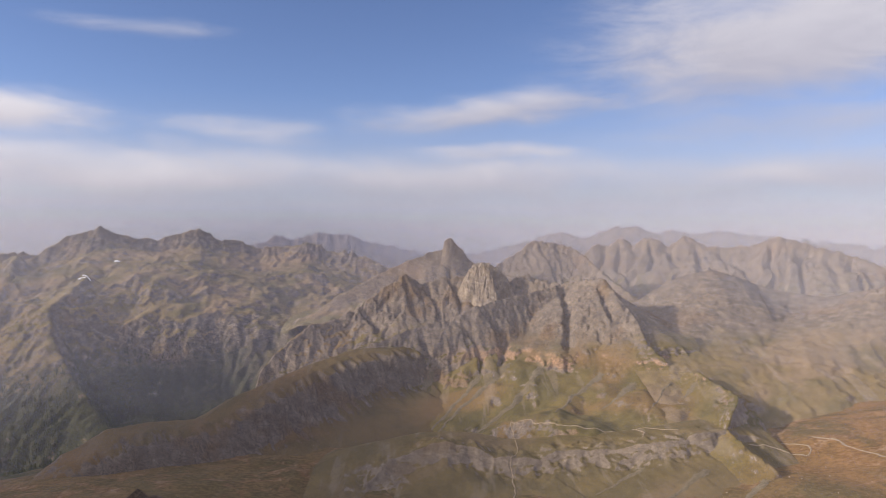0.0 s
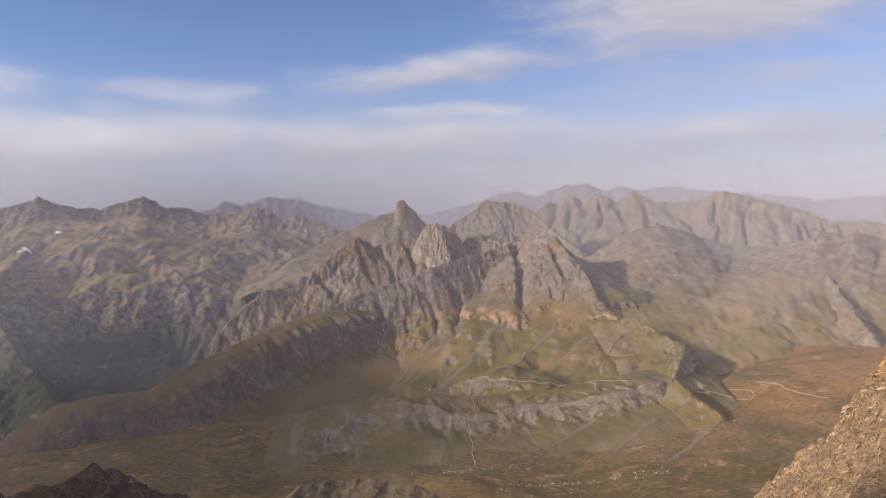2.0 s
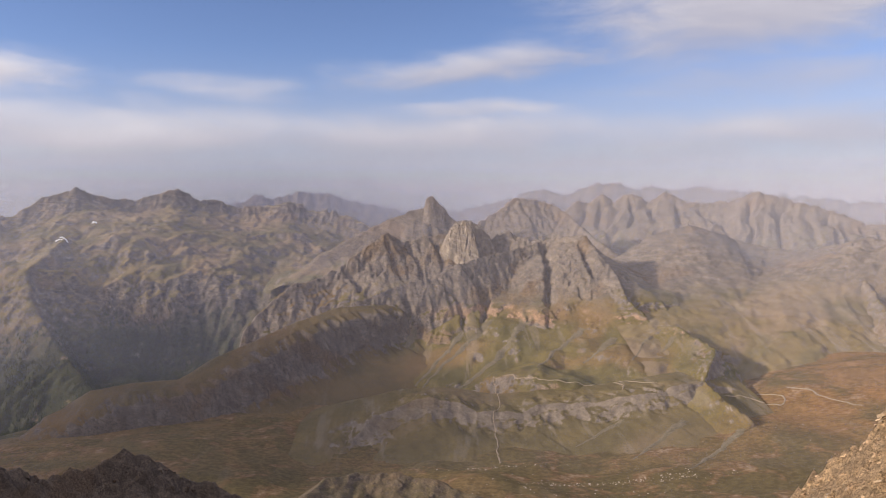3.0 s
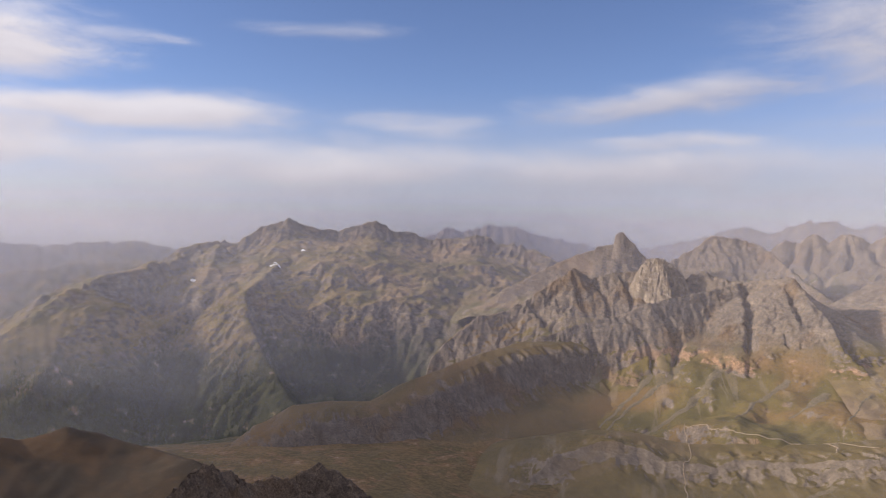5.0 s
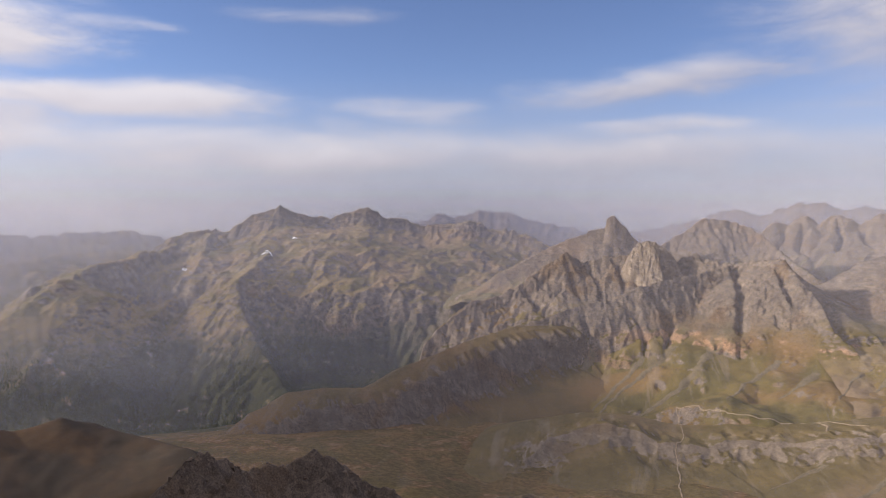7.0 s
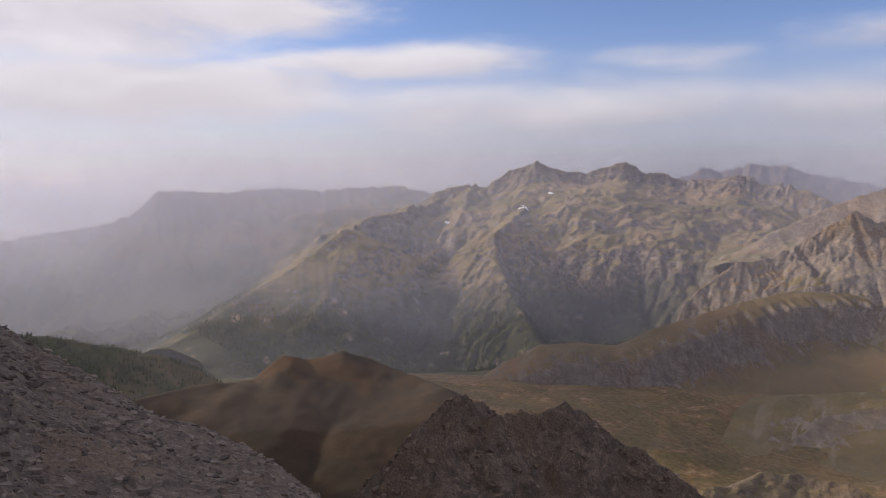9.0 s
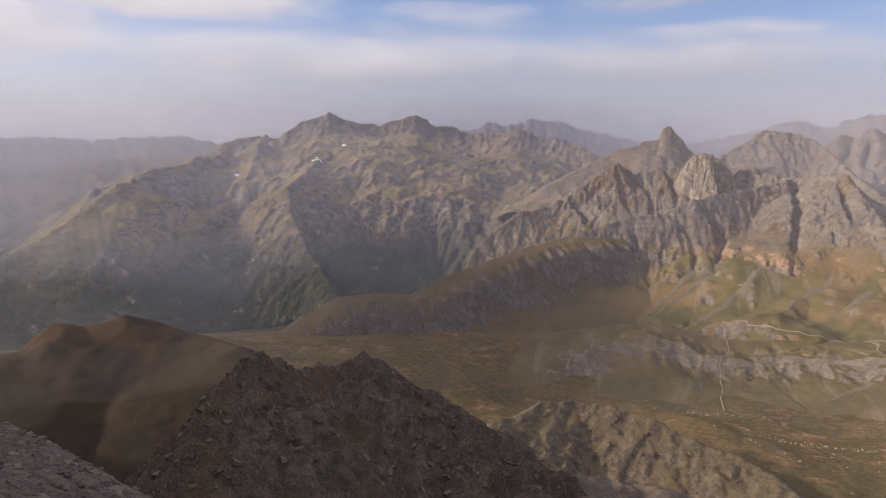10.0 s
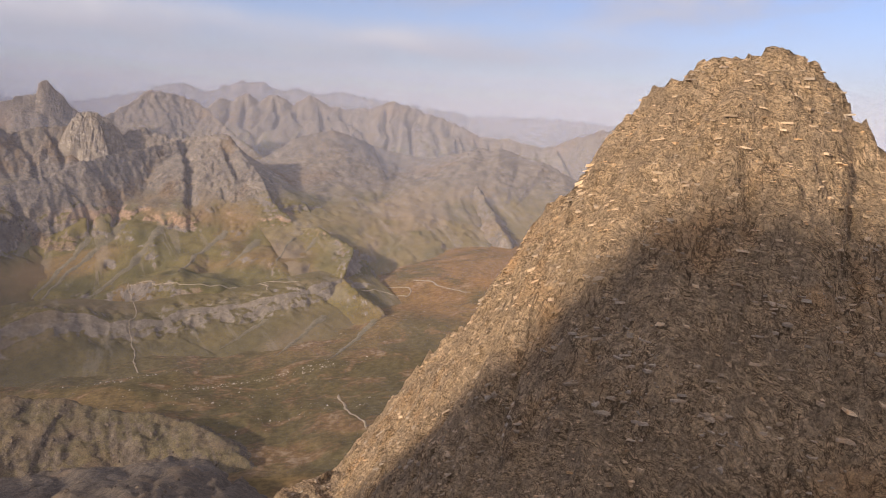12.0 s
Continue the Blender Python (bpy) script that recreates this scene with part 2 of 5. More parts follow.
# levels of the valley floor and of the low ground, x, y, z
LEVELS = [(-386, 1189, -436), (-205, 1213, -456), (-13, 1250, -458), (194, 1265, -454), (247, 1051, -426), (403, 1002, -413), (478, 1079, -412), (696, 1215, -389), (771, 1169, -368), (332, 782, -393), (254, 863, -410), (-1230, 1824, -629), (-1784, 1606, -624), (-1807, 2006, -647), (-901, 1500, -490), (824, 1487, -360), (1147, 1638, -351), (150, 1553, -452), (401, 1445, -446), (96, 1367, -465), (310, 1345, -457), (414, 1274, -429), (-93, 1337, -460), (-0, 1900, -479), (416, 1803, -460), (-353, 1663, -470)]
FAR_LEVELS = [(-0, 3000, -527), (1500, 2598, -474), (-2252, 1300, -599), (-1057, 2266, -622), (-866, 500, -362), (779, 450, -362), (2819, 1026, -474), (-4229, 1539, -792), (-2400, 4157, -673), (-0, 4800, -588), (2400, 4157, -588)]
valley = spline(LEVELS + FAR_LEVELS)


def low_ground(X, Y):
    z = np.clip(valley(X, Y), -760, -250)
    return z + 14 * fbm(X / 230, Y / 230, 5, 3, 0.48) + 6 * ribs(X / 110, Y / 110, 4, 8) * ramp(fbm(X / 400, Y / 400, 2, 5), -0.2, 0.3)


def sheet(name, X, Y, Z, material, keep=None, parent=None):
    """A mesh object from a grid of places; keep: a mask of the grid's corners, of which a face needs one."""
    rows, cols = X.shape
    ix = np.arange(rows * cols).reshape(rows, cols)
    quads = np.stack([ix[:-1, :-1], ix[:-1, 1:], ix[1:, 1:], ix[1:, :-1]], -1).reshape(-1, 4)
    co = np.stack([X, Y, Z], -1).reshape(-1, 3)
    if keep is not None:
        k = keep.reshape(-1)
        quads = quads[k[quads].any(1)]
    used = np.unique(quads)
    back = np.zeros(rows * cols, np.int64)
    back[used] = np.arange(len(used))
    quads, co = back[quads], co[used]
    # faces look up
    a, b, c = co[quads[0, 0]], co[quads[0, 1]], co[quads[0, 2]]
    if np.cross(b - a, c - a)[2] < 0:
        quads = quads[:, ::-1]
    me = bpy.data.meshes.new(name)
    me.vertices.add(len(co)), me.loops.add(quads.size), me.polygons.add(len(quads))
    me.vertices.foreach_set("co", co.astype(np.float32).ravel())
    me.loops.foreach_set("vertex_index", quads.astype(np.int32).ravel())
    me.polygons.foreach_set("loop_start", np.arange(0, quads.size, 4, dtype=np.int32))
    me.update(calc_edges=True)
    me.materials.append(material)
    ob = new(name, me)
    ob.parent = parent
    return ob


def worn(Z, cell, times, strength, hold=None):
    """Ground after running water has cut it: each cell drains to its lowest neighbour and is cut down by what drains through it."""
    h, wd = Z.shape
    z = Z.copy()
    n = h * wd
    flat_ix = np.arange(n).reshape(h, wd)
    for _ in range(times):
        low, rec = z.copy(), flat_ix.copy()
        best = np.zeros_like(z)
        for dy, dx in ((-1, 0), (1, 0), (0, -1), (0, 1), (-1, -1), (-1, 1), (1, -1), (1, 1)):
            a = (slice(max(0, -dy), h - max(0, dy)), slice(max(0, -dx), wd - max(0, dx)))
            b = (slice(max(0, dy), h - max(0, -dy)), slice(max(0, dx), wd - max(0, -dx)))
            fall = (z[a] - z[b]) / math.hypot(dy, dx)
            m = fall > best[a]
            best[a] = np.where(m, fall, best[a])
            rec[a] = np.where(m, flat_ix[b], rec[a])
        zf, to = z.ravel(), rec.ravel()
        order = np.argsort(-zf)
        area = [1.0] * n
        down, queue = to.tolist(), order.tolist()
        for i in queue:
            j = down[i]
            if j != i:
                area[j] += area[i]
        cut = (strength * np.sqrt(np.minimum(np.array(area), 2500.0) * cell * cell) / cell / 10.0).tolist()
        out = zf.tolist()
        for i in reversed(queue):
            j = down[i]
            if j != i and out[j] < out[i]:
                out[i] = (out[i] + cut[i] * out[j]) / (1 + cut[i])
        z = np.array(out).reshape(h, wd)
        soft = z.copy()
        soft[1:-1, 1:-1] = (z[1:-1, 1:-1] * 4 + z[:-2, 1:-1] + z[2:, 1:-1] + z[1:-1, :-2] + z[1:-1, 2:]) / 8
        z = z + 0.05 * (soft - z)
    return z


def finer(A, shape):
    """A coarse grid read off at every half cell."""
    r, c = np.linspace(0, A.shape[0] - 1, shape[0]), np.linspace(0, A.shape[1] - 1, shape[1])
    r0, c0 = np.minimum(r.astype(int), A.shape[0] - 2), np.minimum(c.astype(int), A.shape[1] - 2)
    fr, fc = (r - r0)[:, None], (c - c0)[None, :]
    g = lambda i, j: A[np.ix_(r0 + i, c0 + j)]
    return (g(0, 0) * (1 - fc) + g(0, 1) * fc) * (1 - fr) + (g(1, 0) * (1 - fc) + g(1, 1) * fc) * fr


FIELDS = {}


def height_at(name, x, y):
    """The height of a mountain's surface at places of the plan."""
    x0, y0, dx, dy, Z = FIELDS[name]
    c, r = np.clip((x - x0) / dx, 0, Z.shape[1] - 1.001), np.clip((y - y0) / dy, 0, Z.shape[0] - 1.001)
    i, j = r.astype(int), c.astype(int)
    fr, fc = r - i, c - j
    return (Z[i, j] * (1 - fc) + Z[i, j + 1] * fc) * (1 - fr) + (Z[i + 1, j] * (1 - fc) + Z[i + 1, j + 1] * fc) * fr


def mountain(name, material, box, step, form, label, category="mountain", floor=low_ground, wear=(7, 0.3, 30.0), parent=None):
    """A mountain over a box of the plan (corner, length, width), cut by running water: wear is the number of rounds and their strength."""
    x0, y0, long, wide = box[:4]
    nu, nv = int(long / step / 2), int(wide / step / 2)
    X, Y = np.meshgrid(np.linspace(x0, x0 + long, 2 * nu + 1), np.linspace(y0, y0 + wide, 2 * nv + 1))
    Z = form(X, Y)
    far = np.hypot(X, Y)
    if wear:
        coarse = np.maximum(Z, floor(X, Y) - 30)[::2, ::2]
        cutting = worn(coarse, 2 * step, *wear[:2]) - coarse
        cutting = -wear[2] * (1 - np.exp(np.minimum(cutting, 0) / wear[2]))
        sy, sx = np.gradient(coarse, 2 * step)
        fall = np.hypot(sx, sy)
        for _ in range(6):
            fall[1:-1, 1:-1] = (fall[1:-1, 1:-1] + fall[:-2, 1:-1] + fall[2:, 1:-1] + fall[1:-1, :-2] + fall[1:-1, 2:]) / 5
        cutting *= 0.15 + 0.85 * ramp(fall, 0.28, 0.60)
        Z = Z + finer(cutting, Z.shape)
    Z = Z - 800 * ramp(far, 4880, 4960)
    FIELDS[name] = (x0, y0, X[0, 1] - X[0, 0], Y[1, 0] - Y[0, 0], Z)
    keep = (Z > floor(X, Y) - 12) & (far < 4930)
    ob = sheet(name, X, Y, Z, material, keep, parent)
    return tagged(ob, label, "" if parent else category)


def massif(name, x, y, z, label, category="mountain"):
    """A mountain of several parts, each a mesh under it."""
    ob = new(name)
    ob.location = (x, y, z)
    return tagged(ob, label, category)


# ---------------------------------------------------------------- materials


def terrain_material(name, rock, dark, light, turf, turf2, soil, turf_top=-120.0, turf_slope=(0.74, 0.90), scale=1.0, turf_amount=1.0, bump=6.0, dip=0.35, red=None, woods=None, cracks=0.0, fan=0.75, grain=None):
    """Rock with strata, ledges and stains; turf and bare soil on the gentler ground below a level."""
    grain = grain or (0.14 if scale < 1.5 else 0.30)
    m = bpy.data.materials.new(name)
    m.use_nodes = True
    n = Nodes(m.node_tree)
    geo = n.tree.nodes.new("ShaderNodeNewGeometry")
    at, up = geo.outputs["Position"], geo.outputs["Normal"]
    xyz = n.tree.nodes.new("ShaderNodeSeparateXYZ")
    n.put(xyz.inputs[0], at)
    steep = n.tree.nodes.new("ShaderNodeSeparateXYZ")
    n.put(steep.inputs[0], up)
    big = n.noise(at, 0.006 * scale, 5.0, 0.6)
    mid = n.noise(at, 0.035 * scale, 6.0, 0.62)
    fine = n.noise(at, 0.22 * scale, 5.0, 0.65)
    shifted = n.add("ShaderNodeCombineXYZ", i0=xyz.outputs[0], i1=xyz.outputs[1], i2=n.math("ADD", n.math("ADD", xyz.outputs[2], n.math("MULTIPLY", xyz.outputs[0], dip)), n.math("MULTIPLY", big, 160.0 / scale)))
    strata = n.noise(n.stretch(shifted, 0.22, 0.22, 1.6), 0.06 * scale, 5.0, 0.6, 0.5)
    runs = n.noise(n.stretch(at, 1.0, 1.0, 0.16), 0.075 * scale, 5.0, 0.62, 0.3)
    col = n.mix(n.step(mid, 0.36, 0.64), dark, rock)
    col = n.mix(n.math("MULTIPLY", n.step(strata, 0.52, 0.68), 0.6), col, light)
    col = n.mix(n.math("MULTIPLY", n.step(runs, 0.53, 0.68), 0.6), col, dark)
    col = n.mix(n.math("MULTIPLY", n.step(runs, 0.45, 0.33), 0.5), col, light)
    col = n.mix(n.math("MULTIPLY", n.step(big, 0.52, 0.66), 0.6), col, soil)
    slope = n.math("ADD", steep.outputs[2], n.math("MULTIPLY", n.math("SUBTRACT", mid, 0.5), 0.35))
    grass_here = n.step(slope, turf_slope[0], turf_slope[1])
    level = n.math("ADD", xyz.outputs[2], n.math("MULTIPLY", n.math("SUBTRACT", big, 0.5), 260.0))
    grass_here = n.math("MULTIPLY", n.math("MULTIPLY", grass_here, n.step(level, turf_top + 40, turf_top - 60)), turf_amount)
    grass_here = n.math("MULTIPLY", grass_here, n.step(fine, 0.30, 0.52, 0.55, 1.0))
    grass = n.mix(n.step(n.noise(at, 0.011 * scale, 5.0, 0.6), 0.42, 0.60), turf, turf2)
    grass = n.mix(n.math("MULTIPLY", n.step(n.noise(at, 0.004 * scale, 4.0, 0.55, 0.5), 0.5, 0.62), 0.65), grass, soil)
    fans = n.noise(n.stretch(at, 1.0, 0.13, 0.13), 0.030 * scale, 5.0, 0.6, 0.4)
    grass = n.mix(n.math("MULTIPLY", n.step(fans, 0.54, 0.64), fan), grass, n.mix(0.5, rock, light))
    if red:
        band = n.math("ADD", xyz.outputs[2], n.math("MULTIPLY", n.math("SUBTRACT", mid, 0.5), 70.0))
        band = n.math("MULTIPLY", n.step(band, red[0], red[0] + 18.0), n.step(band, red[1], red[1] - 18.0))
        band = n.math("MULTIPLY", band, n.step(xyz.outputs[0], -60.0, 160.0))
        col = n.mix(n.math("MULTIPLY", band, 0.7), col, (0.42, 0.27, 0.17))
    col = n.mix(grass_here, col, grass)
    if woods:
        scrub = n.math("MULTIPLY", n.step(level, woods + 60.0, woods - 120.0), n.step(n.noise(at, 0.02, 6.0, 0.65), 0.28, 0.44))
        col = n.mix(n.math("MULTIPLY", scrub, 0.9), col, n.mix(fine, (0.030, 0.040, 0.022), (0.075, 0.082, 0.042)))
    col = n.mix(n.step(n.math("ADD", n.math("MULTIPLY", fine, 0.6), n.math("MULTIPLY", n.noise(at, 0.55 * scale, 3.0, 0.6), 0.4)), 0.39, 0.61), n.mix(1.0, col, (1 - grain, 1 - grain, 1 - 0.95 * grain), "MULTIPLY"), n.mix(1.0, col, (1 + 0.9 * grain, 1 + 0.85 * grain, 1 + 0.75 * grain), "MULTIPLY"))
    if cracks:
        thin = n.noise(n.stretch(shifted, 0.35, 0.35, 2.4), 0.10 * scale, 4.0, 0.6, 0.8)
        gap = n.step(n.math("ABSOLUTE", n.math("SUBTRACT", thin, 0.5)), 0.055, 0.0)
        gap = n.math("MULTIPLY", gap, n.step(mid, 0.35, 0.55))
        cleft = n.noise(n.stretch(at, 1.0, 1.0, 0.22), 0.045 * scale, 4.0, 0.6, 0.6)
        gap = n.math("MAXIMUM", gap, n.math("MULTIPLY", n.step(n.math("ABSOLUTE", n.math("SUBTRACT", cleft, 0.5)), 0.030, 0.0), n.step(big, 0.40, 0.55)))
        gap = n.math("MULTIPLY", gap, n.math("SUBTRACT", 1.0, grass_here))
        col = n.mix(n.math("MULTIPLY", gap, cracks), col, n.mix(1.0, col, (0.22, 0.20, 0.19), "MULTIPLY"))
    relief = n.math("ADD", n.math("MULTIPLY", mid, 1.3), n.math("ADD", n.math("MULTIPLY", fine, 0.7), n.math("ADD", n.math("MULTIPLY", strata, 0.9), n.math("MULTIPLY", runs, 1.1))))
    soft = n.math("SUBTRACT", 1.0, n.math("MULTIPLY", grass_here, 0.7))
    norm = n.add("ShaderNodeBump", Strength=n.math("MULTIPLY", soft, 1.0), Distance=bump / scale, Height=relief)
    out = n.tree.nodes.new("ShaderNodeOutputMaterial")
    n.put(out.inputs[0], n.add("ShaderNodeBsdfPrincipled", Base_Color=col, Roughness=0.93, Normal=norm, Specular_IOR_Level=0.2))
    return m


def valley_material():
    """Autumn turf in olive, ochre and rust patches, with bare stony ground and scree runs between."""
    m = bpy.data.materials.new("valley_turf_and_stones")
    m.use_nodes = True
    n = Nodes(m.node_tree)
    geo = n.tree.nodes.new("ShaderNodeNewGeometry")
    at = geo.outputs["Position"]
    xyz = n.tree.nodes.new("ShaderNodeSeparateXYZ")
    n.put(xyz.inputs[0], at)
    big = n.noise(at, 0.0042, 6.0, 0.62, 0.8)
    mid = n.noise(at, 0.016, 7.0, 0.62, 0.6)
    fine = n.noise(at, 0.11, 6.0, 0.65)
    runs = n.noise(n.stretch(at, 1.0, 0.16, 1.0), 0.035, 6.0, 0.62, 0.5)
    col = n.mix(n.step(big, 0.44, 0.58), (0.118, 0.092, 0.044), (0.160, 0.112, 0.054))
    col = n.mix(n.math("MULTIPLY", n.step(mid, 0.50, 0.62), 0.8), col, (0.200, 0.120, 0.064))
    rust = n.math("MULTIPLY", n.step(xyz.outputs[0], 420.0, 800.0), n.step(big, 0.35, 0.60))
    col = n.mix(n.math("MULTIPLY", rust, 0.75), col, (0.29, 0.160, 0.070))
    col = n.mix(n.math("MULTIPLY", n.step(runs, 0.52, 0.74), 0.30), col, (0.20, 0.160, 0.115))
    scrub = n.math("MULTIPLY", n.step(n.math("ADD", xyz.outputs[2], n.math("MULTIPLY", n.math("SUBTRACT", big, 0.5), 120.0)), -455.0, -510.0), n.step(mid, 0.30, 0.46))
    col = n.mix(n.math("MULTIPLY", scrub, 0.9), col, n.mix(fine, (0.030, 0.040, 0.022), (0.075, 0.082, 0.042)))
    bare = n.math("MULTIPLY", n.step(n.math("ADD", mid, n.math("MULTIPLY", fine, 0.5)), 0.84, 1.0), 0.35)
    col = n.mix(bare, col, (0.36, 0.30, 0.235))
    col = n.mix(n.step(fine, 0.36, 0.64), n.mix(1.0, col, (0.76, 0.76, 0.76), "MULTIPLY"), n.mix(1.0, col, (1.18, 1.17, 1.14), "MULTIPLY"))
    norm = n.add("ShaderNodeBump", Strength=0.6, Distance=2.0, Height=n.math("ADD", fine, n.math("MULTIPLY", mid, 1.5)))
    n.put(n.tree.nodes.new("ShaderNodeOutputMaterial").inputs[0], n.add("ShaderNodeBsdfPrincipled", Base_Color=col, Roughness=0.95, Normal=norm, Specular_IOR_Level=0.15))
    return m


TURF, TURF2, SOIL = (0.160, 0.126, 0.048), (0.110, 0.094, 0.038), (0.22, 0.138, 0.065)
M_main = terrain_material("grey_brown_rock_and_turf", (0.270, 0.226, 0.190), (0.180, 0.153, 0.136), (0.350, 0.290, 0.236), TURF, TURF2, SOIL, -255.0, (0.70, 0.83), fan=0.30, bump=2.4, red=(-335.0, -290.0), cracks=0.6, grain=0.20)
M_left = terrain_material("old_rock_and_alpine_meadow", (0.300, 0.250, 0.208), (0.128, 0.112, 0.102), (0.47, 0.392, 0.312), (0.260, 0.198, 0.104), (0.160, 0.136, 0.066), (0.33, 0.235, 0.152), 0.0, (0.68, 0.86), woods=-375.0, bump=3.5, cracks=0.8, fan=0.10, grain=0.22)
M_far = terrain_material("far_bare_rock", (0.300, 0.245, 0.200), (0.205, 0.170, 0.145), (0.390, 0.322, 0.262), (0.208, 0.169, 0.091), (0.156, 0.143, 0.078), (0.286, 0.205, 0.145), -150.0, bump=5.0, cracks=0.5)
M_dome = terrain_material("dark_shale_and_scree", (0.285, 0.238, 0.204), (0.170, 0.146, 0.130), (0.375, 0.312, 0.256), (0.225, 0.170, 0.085), (0.175, 0.142, 0.074), (0.280, 0.205, 0.145), -250.0, bump=2.2, cracks=0.5, fan=0.4)
M_floor = valley_material()
# turf and rock colours lowered to hold the hill's shade
M_brown = terrain_material("shade_toned_brown_turf", (0.074, 0.057, 0.047), (0.045, 0.037, 0.032), (0.105, 0.081, 0.060), (0.062, 0.042, 0.027), (0.044, 0.034, 0.024), (0.098, 0.055, 0.024), 200.0, (0.55, 0.80), 2.0, 1.0, 1.2, fan=0.1, grain=0.12)
M_dark = terrain_material("dark_brown_broken_rock", (0.150, 0.116, 0.091), (0.085, 0.068, 0.058), (0.225, 0.172, 0.132), (0.128, 0.089, 0.051), (0.102, 0.076, 0.038), (0.140, 0.096, 0.064), -900.0, (0.8, 0.95), 6.0, 0.0, 6.0)

# ---------------------------------------------------------------- haze


def haze_material(name, dense):
    """Haze put on a see-through shell as a tint: lets most light through and scatters the rest; thinner with height."""
    m = bpy.data.materials.new(name)
    m.use_nodes = True
    n = Nodes(m.node_tree)
    geo = n.tree.nodes.new("ShaderNodeNewGeometry")
    xyz = n.tree.nodes.new("ShaderNodeSeparateXYZ")
    n.put(xyz.inputs[0], geo.outputs["Position"])
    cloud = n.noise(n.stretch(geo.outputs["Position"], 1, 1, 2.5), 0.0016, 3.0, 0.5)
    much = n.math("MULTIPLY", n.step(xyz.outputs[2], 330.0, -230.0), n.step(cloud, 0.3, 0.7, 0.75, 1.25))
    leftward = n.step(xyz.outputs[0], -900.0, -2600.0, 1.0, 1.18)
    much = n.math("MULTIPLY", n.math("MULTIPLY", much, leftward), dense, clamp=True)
    haze_tint = n.tree.nodes.new("ShaderNodeAddShader")
    n.put(haze_tint.inputs[0], n.add("ShaderNodeBsdfDiffuse", Color=HAZE_COL))
    n.put(haze_tint.inputs[1], n.add("ShaderNodeBsdfTranslucent", Color=HAZE_COL))
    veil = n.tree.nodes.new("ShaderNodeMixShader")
    n.put(veil.inputs[0], much), n.put(veil.inputs[1], n.add("ShaderNodeBsdfTransparent")), n.put(veil.inputs[2], haze_tint.outputs[0])
    n.put(n.tree.nodes.new("ShaderNodeOutputMaterial").inputs[0], veil.outputs[0])
    return m


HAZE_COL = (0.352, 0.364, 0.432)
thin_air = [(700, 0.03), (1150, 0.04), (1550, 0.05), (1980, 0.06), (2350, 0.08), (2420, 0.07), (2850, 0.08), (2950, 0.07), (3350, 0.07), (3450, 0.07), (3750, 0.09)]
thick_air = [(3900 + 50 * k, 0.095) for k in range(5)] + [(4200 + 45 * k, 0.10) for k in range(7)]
# nested tinted shells stand in for the haze over far ground
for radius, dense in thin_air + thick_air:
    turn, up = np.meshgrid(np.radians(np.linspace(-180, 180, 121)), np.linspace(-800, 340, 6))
    veil_ob = sheet("haze_shell", -radius * np.sin(turn), radius * np.cos(turn), up, haze_material("haze", dense))
    tagged(veil_ob, "see-through shell tinted pale lilac to stand in for mountain haze", "haze", "", "structure")

# ---------------------------------------------------------------- ground
az_grid, r_grid = np.meshgrid(np.radians(np.r_[np.linspace(-180, -70, 30)[:-1], np.linspace(-70, 70, 560), np.linspace(70, 180, 30)[1:]]), np.geomspace(300, 4950, 330))
GX, GY = -r_grid * np.sin(az_grid), r_grid * np.cos(az_grid)
GZ = low_ground(GX, GY)
near = np.hypot(GX, GY)
GZ = np.where(near < 500, np.minimum(GZ, -330), GZ)
tagged(sheet("ground", GX, GY, GZ, M_floor), "wide valley floor of ochre turf, scree and scattered stones", "ground", "", "structure")

# ---------------------------------------------------------------- mountains
MAIN = [(-524, 1972, -379), (-493, 2021, -339), (-460, 2059, -297), (-390, 2124, -246), (-314, 2178, -230), (-249, 2216, -190), (-197, 2251, -152), (-120, 2297, -95), (-77, 2309, -132), (-4, 2320, -116), (53, 2329, -108), (126, 2327, -112), (179, 2323, -145), (272, 2314, -104), (340, 2275, -131), (406, 2233, -121), (487, 2145, -114)]
ARETE = [(447, 2195, -120), (487, 2145, -114), (498, 2091, -145), (527, 1981, -196), (532, 1855, -266), (575, 1758, -318), (610, 1694, -309), (630, 1600, -327), (631, 1524, -328), (555, 1394, -364), (557, 1306, -376), (571, 1212, -388)]
SHELF = [(-120, 1990, -285), (-171, 1968, -285), (-234, 1936, -288), (-350, 1817, -315), (-416, 1731, -338), (-486, 1650, -358), (-533, 1593, -392), (-626, 1527, -385), (-690, 1466, -384), (-709, 1434, -400), (-744, 1394, -416), (-803, 1337, -475)]
BAND = [(-140, 1333, -449), (-99, 1376, -418), (-10, 1420, -395), (57, 1419, -403), (100, 1396, -418), (190, 1387, -421), (227, 1402, -406), (327, 1392, -403), (438, 1372, -379), (555, 1394, -364)]


main = massif("main_ridge", 0, 0, 0, "long ribbed grey-brown rock ridge with turf slopes below it")


WALL = [(-350, 1817, -318), (-234, 1936, -288), (-147, 1980, -263), (-70, 2019, -237), (19, 2050, -223), (94, 2083, -186), (137, 2106, -177), (203, 2148, -167), (262, 2185, -155), (320, 2215, -142), (375, 2238, -128)]
